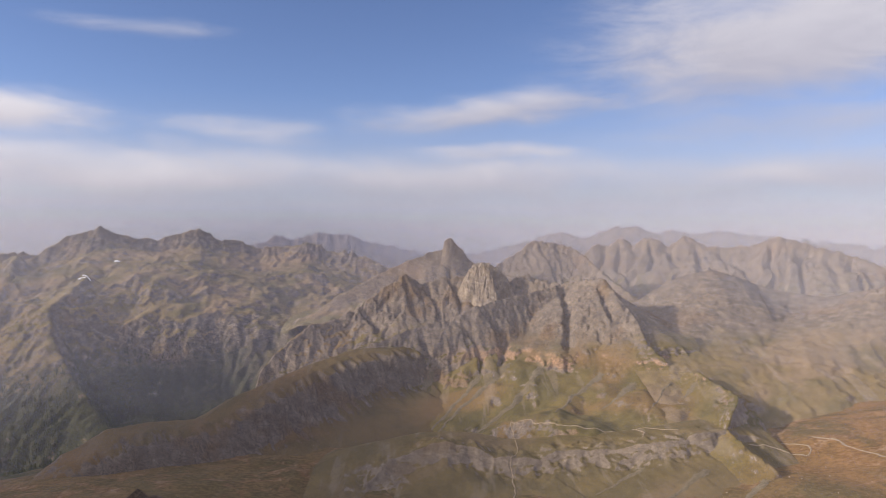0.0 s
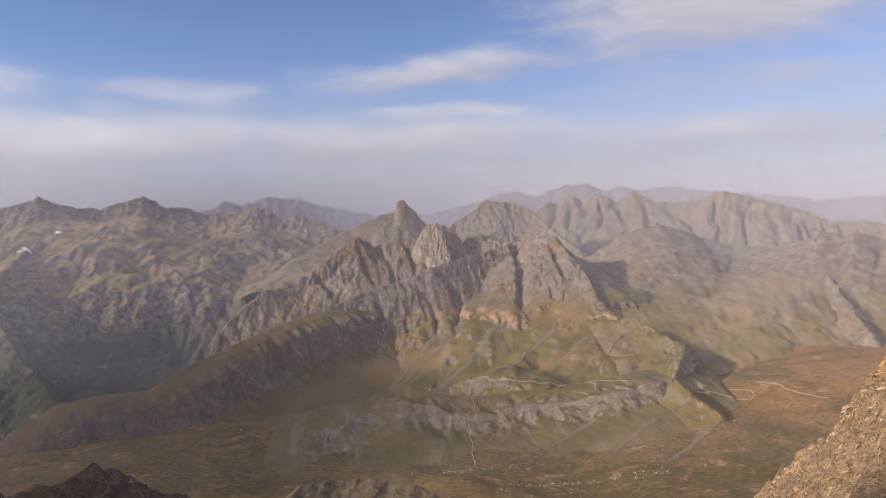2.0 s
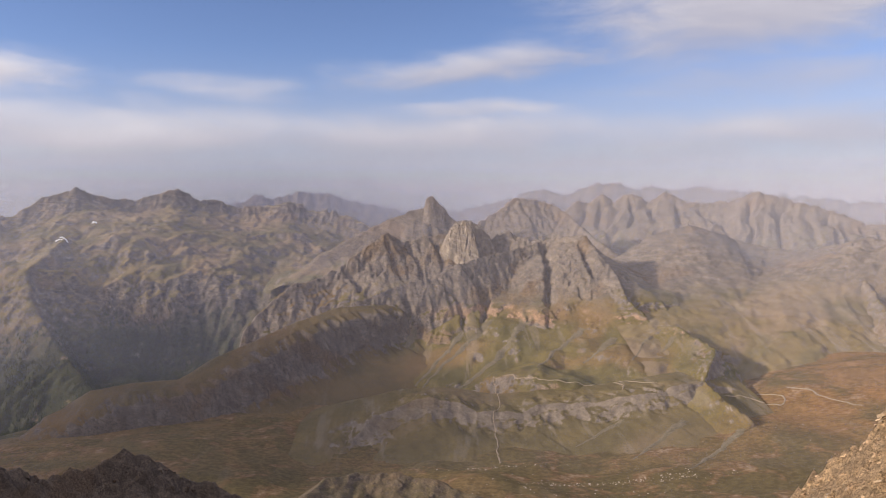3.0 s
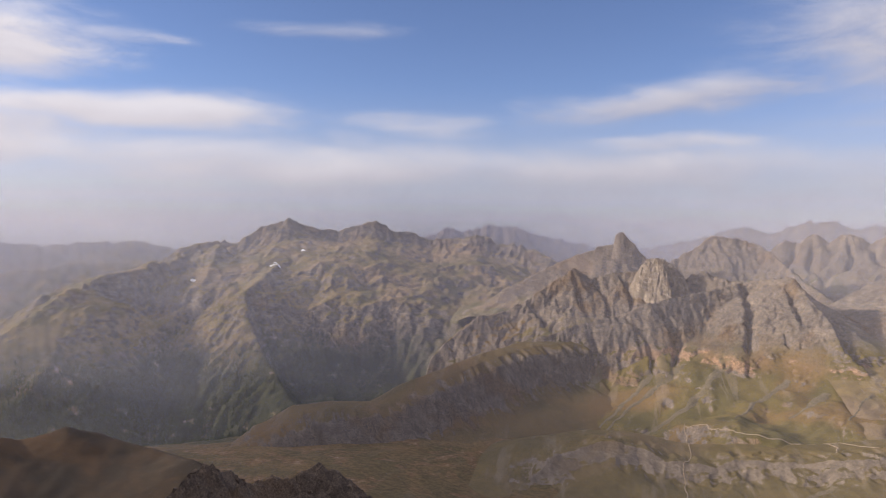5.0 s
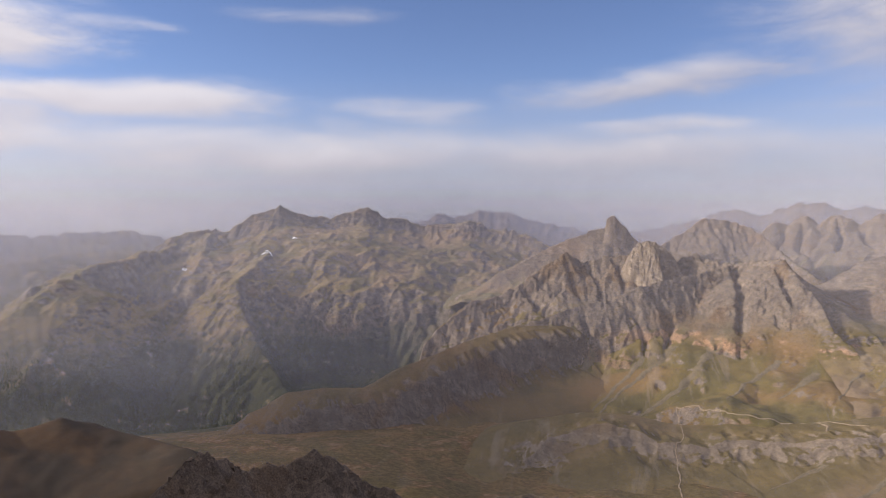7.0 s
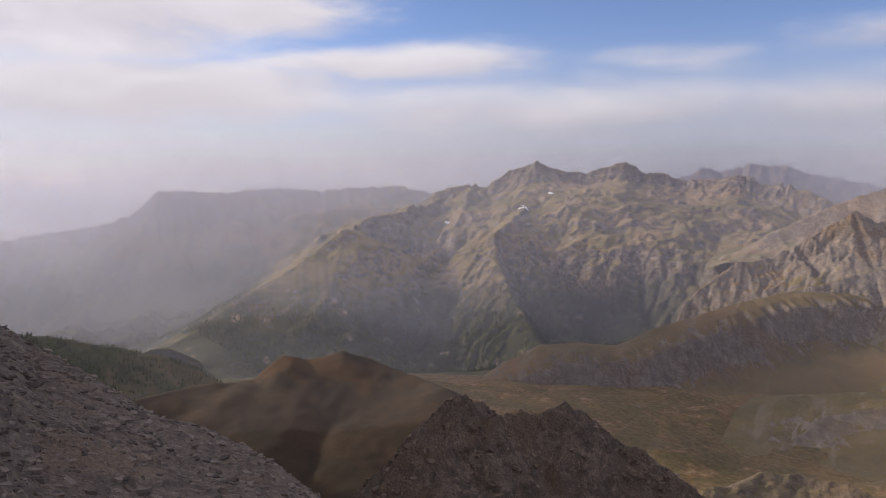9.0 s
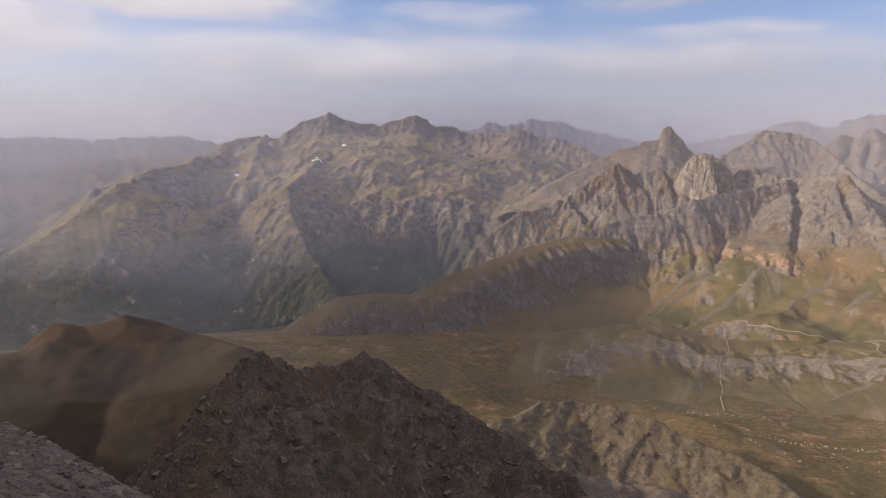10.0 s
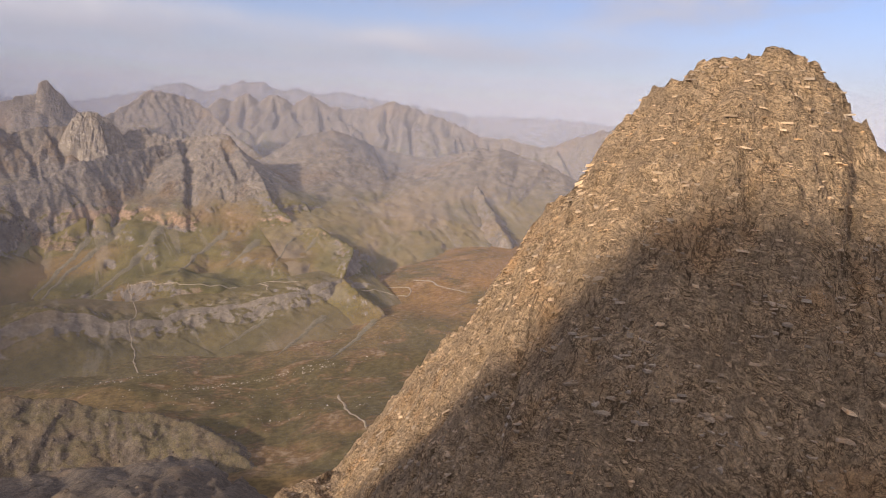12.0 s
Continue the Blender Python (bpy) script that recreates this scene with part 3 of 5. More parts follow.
# gullies that run down the face: sheer on one side, depth and width
HIGH_CLEFTS = [([(-125, 2289), (-100, 2212), (-71, 2163)], 15, 11), ([(-60, 2300), (-23, 2235), (-5, 2150)], 15, 11), ([(20, 2310), (49, 2270), (54, 2190)], 12, 10), ([(-248, 2199), (-222, 2171), (-191, 2122)], 16, 12), ([(-164, 2244), (-189, 2218), (-209, 2183)], 10, 10),
               ([(364, 2240), (359, 2080), (340, 1988), (331, 1911)], 24, 17), ([(461, 2123), (466, 2036), (469, 1978)], 16, 11), ([(424, 1977), (427, 1919)], 9, 8), ([(256, 2190), (252, 2101)], 6, 8)]
LOW_CLEFTS = [([(-124, 1974), (-112, 1949), (-91, 1914)], 14, 10), ([(-62, 2008), (-50, 1969), (-34, 1936)], 15, 10), ([(43, 2041), (82, 2013), (103, 1970), (96, 1905)], 14, 9), ([(110, 2081), (149, 2055), (167, 2022), (148, 1902)], 22, 15), ([(58, 2022), (72, 1989), (79, 1964)], 7, 7)]


OUTCROPS = [[(658, 1589, -341), (698, 1550, -359), (733, 1501, -374), (764, 1451, -393)], [(547, 2017, -200), (602, 1918, -257), (646, 1840, -295), (691, 1770, -320)]]


def main_face(X, Y):
    crest = fell(X, Y, MAIN, [(0, 0), (35, 36), (140, 112), (300, 190), (345, 222), (600, 262), (900, 330), (1200, 480)], [(0, 0), (30, 42), (90, 75), (400, 190), (1200, 480)], 5, 11, 110)
    front = fell(X, Y, WALL, [(0, 0), (8, 10), (50, 56), (110, 122), (150, 146), (400, 215), (700, 300), (1000, 420)], [(0, 0), (60, 26), (150, 75), (400, 240)], 4, 13, 90, 0.15)
    edge = fell(X, Y, ARETE, [(0, 0), (25, 14), (120, 62), (300, 130), (700, 300)], [(0, 0), (14, 26), (60, 58), (200, 110), (600, 300)], 4, 15, 60)
    spikes = [fell(X, Y, line, [(0, 0), (8, 6), (40, 34), (120, 130), (300, 400)], [(0, 0), (8, 12), (40, 44), (120, 150), (300, 400)], 9, 19 + i, 25) for i, line in enumerate(OUTCROPS)]
    z = craggy(X, Y, merged(5, crest, front, edge, *spikes), X[0, 1] - X[0, 0], 38, 6.5, 17, (0.52, 0.80))
    z = z - 2.0 * np.maximum(0, -500 - X + 25 * fbm(X / 60, Y / 60, 3, 18))
    for line, deep, wide in HIGH_CLEFTS + LOW_CLEFTS:
        cleft(X, Y, z, line, deep, wide)
    return z


mountain("rock_face", M_main, (-900, 1130, 1580, 1370), 3.2, main_face, "", parent=main, wear=(4, 0.10, 4.0))


def shelf_form(X, Y):
    z = fell(X, Y, SHELF, [(0, 0), (60, 25), (250, 200), (600, 420)], [(0, 0), (40, 7), (75, 22), (112, 92), (190, 118), (320, 150), (600, 330)], 3, 21, 90, 0.12)
    a, side = along(X, Y, SHELF, 60)[:2]
    on = (1 - ramp(a, 120, 190)) * ramp(a, 30, 70) * (side < 0)
    s = X * 0.75 + Y * 0.66
    flute = ribs(s / 30 + 0.4 * fbm(X / 90, Y / 90, 3, 23), a / 220, 2, 25)
    return craggy(X, Y, z + 20 * on * (flute - 0.6), X[0, 1] - X[0, 0], 30, 3.0, 27, (0.5, 0.85))


M_cliff = terrain_material("dark_ribbed_schist_and_brown_turf", (0.205, 0.170, 0.142), (0.135, 0.112, 0.096), (0.265, 0.222, 0.182), (0.140, 0.101, 0.048), (0.108, 0.083, 0.040), (0.175, 0.112, 0.058), -200.0, (0.72, 0.86), bump=1.8, fan=0.2, cracks=0.5, grain=0.1)
mountain("cliff_shelf", M_cliff, (-900, 1250, 1300, 950), 3.6, shelf_form, "brown turf shelf above dark ribbed cliffs", parent=main, wear=(3, 0.12, 4.0))
M_band = terrain_material("grey_scree_and_turf_streaks", (0.235, 0.196, 0.162), (0.165, 0.138, 0.116), (0.290, 0.242, 0.196), (0.150, 0.114, 0.046), (0.112, 0.090, 0.038), (0.200, 0.145, 0.085), -250.0, (0.84, 0.93), turf_amount=0.9, fan=0.35, bump=2.0)
mountain("rock_band", M_band, (-250, 1180, 900, 500), 3.0, lambda X, Y: ridge(X, Y, BAND, [(0, 0), (8, 9), (34, 24), (60, 29), (240, 46), (330, 90)], [(0, 0), (120, 4), (300, 60), (600, 160)], (75, 3.5), 3, 31, 2, 90, (30, 70), 5, (16, 3.0)), "low grey rock band above the valley floor", parent=main, wear=(3, 0.08, 2.5))

PINN = [(-419, 2647, -214), (-366, 2675, -182), (-268, 2737, -130), (-171, 2795, -80), (-108, 2818, -58), (-59, 2829, -48), (-10, 2840, -42), (20, 2840, -46), (79, 2839, -66), (114, 2838, -80), (195, 2793, -105), (335, 2730, -148), (515, 2650, -197)]
mountain("back_ridge", M_far, (-560, 2450, 1200, 560, 0), 6.0, lambda X, Y: ridge(X, Y, PINN, [(0, 0), (60, 50), (400, 200)], [(0, 0), (60, 50), (400, 200)], (90, 10), 3, 41, 6), "pale scree ridge behind the main ridge")
TOWER = [(-70, 2814, -44), (-21, 2815, -36), (-4, 2815, -31), (1, 2815, -24), (5, 2815, 5), (17, 2815, 14), (34, 2815, 17), (44, 2815, 0), (59, 2814, -17), (76, 2814, -29), (94, 2813, -60), (133, 2812, -91)]
mountain("rock_pinnacle", M_far, (-70, 2745, 230, 130, 0), 1.5, lambda X, Y: ridge(X, Y, TOWER, [(0, 0), (6, 3), (12, 30), (26, 80), (45, 300)], [(0, 0), (6, 3), (12, 30), (26, 80), (45, 300)], (18, 3), 0.8, 47, 1.5, 5, broken=(11, 3)), "slim grey rock tower standing on a ridge", "rock tower", wear=None)
M_pale = terrain_material("pale_limestone", (0.315, 0.262, 0.212), (0.205, 0.172, 0.144), (0.47, 0.405, 0.328), TURF, TURF2, (0.38, 0.275, 0.18), -900.0, (0.8, 0.95), 1.2, 0.0, 1.5, cracks=0.5)
CRAG = [(72, 2289, -114), (88, 2288, -90), (108, 2287, -80), (123, 2287, -67), (144, 2285, -68), (162, 2284, -77), (180, 2283, -87), (198, 2281, -108), (216, 2280, -139), (226, 2279, -164)]
PROW = [(104, 2300, -70), (134, 2285, -69), (150, 2262, -92), (162, 2235, -138), (170, 2205, -190)]


def crag_form(X, Y):
    back = fell(X, Y, CRAG, [(0, 0), (6, 4), (24, 42), (45, 105), (70, 260)], [(0, 0), (10, 26), (40, 90), (60, 260)], 4, 53, 10)
    prow = fell(X, Y, PROW, [(0, 0), (8, 4), (30, 26), (60, 75), (90, 220)], [(0, 0), (5, 12), (25, 60), (50, 150)], 3, 57, 10)
    return craggy(X, Y, np.maximum(back, prow), 1.5, 17, 5, 55)


mountain("limestone_crag", M_pale, (40, 2200, 210, 130, 0), 1.5, crag_form, "pale limestone crag rising from the ridge crest", "crag", wear=None)

MASSIF = [(-2443, 2911, -304), (-2340, 2994, -237), (-2162, 3064, -156), (-2048, 3082, -82), (-1977, 3127, -50), (-1872, 3191, -44), (-1822, 3220, -63), (-1788, 3239, -24), (-1714, 3279, 27), (-1674, 3300, 47), (-1587, 3342, 60), (-1505, 3380, 40), (-1398, 3426, 8)]
PLATEAU = [(-1454, 3424, 15), (-1398, 3426, 8), (-1308, 3461, 34), (-1205, 3498, 73), (-1100, 3533, 15), (-1026, 3555, 15), (-928, 3561, -24), (-778, 3566, -18), (-691, 3553, -5), (-532, 3560, -49), (-377, 3530, -73), (-281, 3489, -115), (-60, 3449, -191)]
SPUR_A = [(-1392, 2826, -127), (-1365, 2615, -177), (-1353, 2451, -222), (-1269, 2326, -307), (-1163, 2213, -389), (-1047, 2104, -461), (-921, 1998, -531), (-813, 1914, -622)]
SPUR_B = [(-1818, 3061, -52), (-1658, 2678, -196), (-1614, 2469, -286), (-1596, 2239, -354), (-1556, 2083, -408), (-1534, 1910, -450), (-1487, 1689, -510)]
SPUR_C = [(-1892, 2885, -112), (-1907, 2631, -154), (-1904, 2383, -164), (-1861, 2158, -220), (-1769, 2013, -306), (-1684, 1874, -385), (-1580, 1643, -463)]
SPUR_D = [(-1874, 2174, -205), (-1873, 2014, -269), (-1865, 1811, -349), (-1854, 1602, -400), (-1820, 1323, -497)]


def west_massif_form(X, Y):
    sky = fell(X, Y, MASSIF, [(0, 0), (40, 42), (90, 78), (250, 108), (550, 185), (700, 240), (840, 390), (1000, 520), (1250, 640)], [(0, 0), (60, 50), (500, 250)], 11, 61, 110)
    plain = fell(X, Y, PLATEAU, [(0, 0), (40, 46), (90, 80), (250, 108), (600, 185), (920, 280), (1020, 370), (1200, 520), (1500, 640)], [(0, 0), (60, 50), (500, 250)], 11, 65, 110)
    a = fell(X, Y, SPUR_A, [(0, 0), (150, 70), (400, 230), (800, 450)], [(0, 0), (60, 75), (200, 210), (500, 420)], 5, 71, 90)
    b = fell(X, Y, SPUR_B, [(0, 0), (150, 70), (400, 240), (800, 450)], [(0, 0), (60, 60), (220, 200), (500, 420)], 5, 75, 90)
    c = fell(X, Y, SPUR_C, [(0, 0), (150, 50), (400, 190), (800, 400)], [(0, 0), (50, 75), (200, 220), (500, 420)], 5, 81, 90)
    d = fell(X, Y, SPUR_D, [(0, 0), (150, 60), (500, 260), (900, 450)], [(0, 0), (150, 45), (300, 120), (600, 400)], 3, 85, 90)
    z = merged(6, sky, plain, a, b, c, d)
    top = ramp(z, -330, -270)
    z = z + top * (44 * np.maximum(0, fbm(X / 130, Y / 130, 3, 67) - 0.12) + 6 * fbm(X / 60, Y / 60, 4, 69) + (4.5 * blocks(X / 62, Y / 44, 68) + 3.5 * blocks(X / 24, Y / 18, 66)) * ramp(fbm(X / 190, Y / 190, 3, 64), -0.1, 0.25))
    return craggy(X, Y, z, X[0, 1] - X[0, 0], 46, 8.5, 91, (0.42, 0.70))


west = massif("west_massif", 0, 0, 0, "broad massif of old rock and meadow above a deep wooded valley")
mountain("upper_slopes", M_left, (-2600, 1300, 2650, 2650), 6.2, west_massif_form, "", parent=west, wear=(8, 0.32, 26.0))

DOME = [(621, 2318, -191), (741, 2335, -127), (807, 2345, -102), (876, 2342, -90), (944, 2337, -104), (1021, 2337, -137), (1114, 2294, -163), (1196, 2230, -171), (1219, 2171, -155), (1260, 2089, -137), (1284, 2039, -112), (1304, 2015, -126), (1328, 1999, -112), (1387, 1959, -133), (1452, 1886, -152), (1479, 1826, -183), (1598, 1654, -260), (1724, 1446, -355)]
RIB = [(1233, 2036, -133), (1180, 1916, -198), (1137, 1742, -262), (1070, 1545, -321), (1000, 1375, -360)]


dome = massif("dome_ridge", 0, 0, 0, "rounded dark shale mountain with scree slopes and broken ribs")
mountain("scree_dome", M_dome, (480, 1300, 1500, 1500), 5.8, lambda X, Y: ridge(X, Y, DOME, [(0, 0), (150, 62), (400, 142), (800, 236), (1000, 268), (1180, 302), (1400, 430)], [(0, 0), (200, 120), (600, 300)], (130, 8), 3, 101, 3, broken=(36, 4)), "", parent=dome, wear=(3, 0.08, 5.0))
mountain("broken_rib", M_dome, (900, 1300, 800, 1250), 5.0, lambda X, Y: ridge(X, Y, RIB, [(0, 0), (60, 45), (300, 150), (600, 300)], [(0, 0), (60, 50), (300, 170), (600, 300)], (70, 20), 5, 111, 6, broken=(26, 8)), "", parent=dome, wear=(6, 0.3, 16.0))

EAST = [(671, 3496, -70), (753, 3520, -6), (818, 3516, -10), (878, 3512, 25), (931, 3488, -16), (981, 3474, 27), (1030, 3450, 17), (1078, 3424, -20), (1145, 3392, 36), (1207, 3349, -3), (1289, 3297, -23), (1381, 3238, -17), (1446, 3187, 15), (1490, 3156, 28), (1567, 3096, -3), (1618, 3047, -20), (1699, 2968, -52), (1795, 2864, -108), (1889, 2767, -112), (1987, 2635, -143), (2107, 2475, -69), (2174, 2375, -29), (2500, 2000, -60), (2800, 1500, -120)]
mountain("east_range", M_far, (560, 1500, 2600, 2300, 0), 7.5, lambda X, Y: np.where(np.hypot(X, Y) < 2600, -900, ridge(X, Y, EAST, [(0, 0), (60, 55), (300, 190), (700, 330), (1000, 420)], [(0, 0), (80, 60), (500, 250)], (90, 40), 10, 121, 5, 90, clefts=30)), "long range of furrowed bare rock peaks in haze", wear=(5, 0.25, 16.0))
GREY = [(150, 2960, -130), (227, 2991, -94), (331, 3032, -31), (385, 3056, 9), (415, 3052, 6), (499, 3049, -6), (556, 3009, -28), (599, 2950, -68), (640, 2836, -128), (700, 2700, -190)]
mountain("grey_peak", M_far, (60, 2450, 900, 1000), 5.0, lambda X, Y: craggy(X, Y, fell(X, Y, GREY, [(0, 0), (30, 30), (120, 85), (300, 160), (600, 300)], [(0, 0), (60, 50), (300, 200)], 9, 125, 50), 5.0, 40, 6, 127), "grey peak of scree and crags behind the ridge", wear=(6, 0.25, 12.0))
HAZY = [(-333, 4638, -143), (-16, 4640, -95), (325, 4629, -43), (503, 4603, 1), (654, 4573, 56), (776, 4544, 75), (899, 4511, 27), (1055, 4467, 101), (1212, 4417, 105), (1306, 4379, 55), (1383, 4345, 84), (1493, 4298, 51), (1618, 4242, 76), (1771, 4159, 53), (2047, 4008, 21), (2373, 3800, -24), (2672, 3571, -1), (3014, 3246, -28), (3625, 2832, -79), (4202, 1871, -119)]
mountain("far_range", M_far, (-250, 1700, 4700, 3000, 0), 16.0, lambda X, Y: np.where(np.hypot(X, Y) < 4000, -900, ridge(X, Y, HAZY, [(0, 0), (100, 90), (600, 330)], [(0, 0), (100, 90), (600, 330)], (110, 40), 16, 131, 8, 60)), "pale serrated peaks far off in the haze")
MISTY = [(-1391, 4280, -61), (-1096, 4364, 2), (-997, 4388, 53), (-928, 4403, 17), (-774, 4433, 68), (-580, 4463, 49), (-447, 4478, 2), (-275, 4492, -30), (-0, 4500, -93)]
mountain("misty_range", M_far, (-1700, 4050, 1900, 900, 0), 10.0, lambda X, Y: ridge(X, Y, MISTY, [(0, 0), (100, 90), (600, 330)], [(0, 0), (100, 90), (600, 330)], (90, 40), 16, 141, 8, 60), "faint jagged peaks far behind the massif")
WEST = [(-4235, 747, -526), (-4041, 1471, -375), (-3814, 1986, -284), (-3686, 2215, -254), (-3590, 2367, -201), (-3514, 2479, -70), (-3402, 2630, -66), (-3313, 2741, -88), (-3109, 2971, -55), (-2905, 3170, -73), (-2758, 3299, -58), (-2576, 3443, -51), (-2405, 3565, -88), (-2150, 3724, -134), (-1817, 3897, -186)]
WEST2 = [(-3443, 1831, -547), (-3233, 2181, -422), (-3070, 2486, -295), (-2877, 2779, -222), (-2624, 3019, -166), (-2407, 3195, -152), (-2179, 3355, -166)]


def west_form(X, Y):
    a = ridge(X, Y, WEST, [(0, 0), (100, 70), (500, 260), (900, 430)], [(0, 0), (100, 80), (600, 300)], (95, 36), 17, 151, 9)
    b = ridge(X, Y, WEST2, [(0, 0), (100, 60), (500, 250), (900, 430)], [(0, 0), (100, 70), (600, 300)], (110, 45), 10, 161, 10)
    return np.where(np.hypot(X, Y) < 2900, -900, np.maximum(a, b))


mountain("west_range", M_left, (-4700, 700, 3200, 3900, 0), 14.0, west_form, "blue-grey range above a misty valley")

# ---------------------------------------------------------------- nearer ground
BROWN = [(-690, 330, -235), (-644, 458, -224), (-621, 504, -220), (-608, 543, -225), (-599, 560, -211), (-595, 578, -204), (-581, 600, -212), (-566, 621, -210), (-556, 636, -205), (-531, 651, -213), (-493, 656, -223), (-446, 652, -228), (-403, 632, -226), (-362, 617, -236), (-304, 597, -262), (-246, 580, -319)]
mountain("brown_hill", M_brown, (-900, 120, 760, 900, 0), 4.0, lambda X, Y: ridge(X, Y, BROWN, [(0, 0), (100, 22), (300, 78), (520, 150)], [(0, 0), (60, 36), (300, 200), (600, 420)], (130, 3), 2, 171, 2.5, 60), "smooth hill of brown autumn turf, its shade put into the colour", "hill", wear=None)
WOODED = [(-1427, 464, -223), (-1370, 610, -263), (-1337, 681, -287), (-1324, 704, -293), (-1269, 799, -325), (-1203, 896, -367), (-1150, 931, -406), (-1060, 989, -470), (-973, 1007, -536)]
M_wood = terrain_material("dark_wooded_slope", (0.083, 0.083, 0.055), (0.044, 0.050, 0.033), (0.132, 0.110, 0.077), (0.066, 0.072, 0.031), (0.033, 0.042, 0.020), (0.132, 0.094, 0.050), 200.0, (0.3, 0.6), 2.0, 1.0, 8.0)
mountain("wooded_shoulder", M_wood, (-1600, 250, 800, 1000, 0), 6.0, lambda X, Y: ridge(X, Y, WOODED, [(0, 0), (100, 40), (500, 250)], [(0, 0), (100, 60), (500, 300)], (70, 12), 2, 181, 5), "long dark shoulder under conifer wood", "hill", wear=(5, 0.2, 12.0))
HUMMOCK = [(-221, 769, -380), (-185, 809, -356), (-151, 847, -356), (-131, 890, -351), (-90, 916, -353), (-43, 919, -357), (17, 900, -358), (33, 889, -367), (133, 840, -377), (165, 783, -377), (192, 715, -392)]
M_hum = terrain_material("grey_brown_bare_hummock", (0.160, 0.126, 0.097), (0.092, 0.074, 0.061), (0.230, 0.184, 0.140), TURF, TURF2, (0.180, 0.126, 0.081), -330.0, (0.78, 0.92), 3.0, 0.5, 4.0)
mountain("rock_hummock", M_hum, (-330, 480, 640, 560, 0), 2.5, lambda X, Y: ridge(X, Y, HUMMOCK, [(0, 0), (40, 14), (140, 60), (400, 160)], [(0, 0), (40, 30), (140, 90), (300, 200)], (60, 9), 2, 191, 4, broken=(20, 2.5)), "bare grey-brown rock hummock on the valley floor", "hill", wear=(5, 0.2, 8.0))


def flank_form(X, Y):
    r, a = np.hypot(X, Y), np.degrees(np.arctan2(-X, Y))
    d = r * (1 + 0.30 * ramp(-a, 8, 26))
    z = np.interp(d, (0, 60, 200, 420, 600, 750, 900, 1040), (-34, -82, -195, -292, -338, -385, -440, -560))
    furrow = ribs(a / 7.0 + 0.4 * fbm(X / 130, Y / 130, 3, 77), r / 420, 4, 79)
    return z + 17 * (furrow - 0.5) * ramp(r, 60, 260) + 4 * fbm(X / 40, Y / 40, 6, 78, 0.55)


# brown scree, with the shade of the flank mixed into its colours
M_flank = terrain_material("brown_scree_darkened_for_shade", (0.155, 0.124, 0.100), (0.100, 0.081, 0.067), (0.21, 0.168, 0.134), TURF, TURF2, (0.185, 0.135, 0.095), -900.0, (0.8, 0.95), 4.0, 0.0, 4.0)
mountain("summit_flank", M_flank, (-520, 20, 1000, 980), 3.4, flank_form, "furrowed flank of brown scree below the summit", "scree slope", wear=(6, 0.2, 9.0))
SPINE = [(-143.9, 159.8, -117.6), (-140.0, 182.5, -95.1), (-138.0, 196.4, -86.2), (-138.7, 208.0, -82.0), (-137.0, 221.0, -78.4), (-132.5, 229.5, -82.0), (-129.2, 237.1, -88.7), (-119.7, 253.1, -94.8), (-115.5, 260.6, -91.0), (-113.1, 263.8, -90.0), (-102.5, 271.3, -96.6), (-91.5, 275.2, -105.7), (-74.2, 275.2, -114.1), (-57.7, 274.0, -120.7), (-33.8, 267.9, -127.8), (-4.5, 260.0, -145.5), (26.1, 248.6, -167.0)]
mountain("dark_spur", M_dark, (-260, 60, 330, 330, 0), 1.5, lambda X, Y: ridge(X, Y, SPINE, [(0, 0), (8, 9), (60, 48), (200, 150)], [(0, 0), (8, 9), (60, 55), (200, 190)], (24, 9), 1.5, 201, 3.0, broken=(7, 2.4)), "dark broken rock spur in shade", "spur", floor=lambda X, Y: np.full(X.shape, -420.0), wear=(5, 0.25, 7.0))

# the viewer's own summit: broken slope, hollow, and the edge where it falls away
# 66 to 97 degrees, out of view, is raised to shade the scree
EDGE = np.array([(-180, -8, 40), (-110, -14, 30), (-70, -18, 24), (-30, -25, 22), (0, -29, 25), (25, -31, 34), (33, -29.5, 40), (39.4, -21.3, 44), (43.9, -20.0, 48), (46.9, -19.2, 52), (51.1, -18.2, 56), (56.1, -17.0, 62), (61.1, -14.0, 67), (63, -13.1, 70), (66, -10, 72), (70, -2, 76), (76, 8, 84), (84, 12, 88), (92, 12, 90), (97, 8, 74), (106, 2, 66), (120, -2, 60), (135, -4, 55), (150, -6, 50), (180, -8, 40)], float)


def summit_form(X, Y):
    r = np.hypot(X, Y)
    a = np.degrees(np.arctan2(-X, Y))
    ze, re = np.interp(a, EDGE[:, 0], EDGE[:, 1]), np.interp(a, EDGE[:, 0], EDGE[:, 2])
    z = np.where(r < 14, -0.55 * np.maximum(0, r - 1.2), -7.04)
    k = ramp(r, 6, 24)
    low = np.interp(a, (-180, -60, 20, 45, 63, 70, 84, 92, 97, 110, 135, 150, 180), (-7, -16, -20, -12.5, -11.2, -8, -2, 3, 4, 0, -3, -5, -7))
    inner = z * (1 - k) + low * k
    t = np.clip((r - 20) / np.maximum(re - 20, 1), 0, 1)
    body = inner * (1 - t) + ze * t
    fall = np.where(r > re, 0.95 * (r - re) + 0.004 * (r - re) ** 2, 0)
    z = body - fall
    rough = ramp(r, 2.0, 8.0)
    return z + rough * (0.9 * fbm(X / 9, Y / 9, 6, 211, 0.55) + 0.35 * ribs(X / 3.1, Y / 5.2, 3, 217))


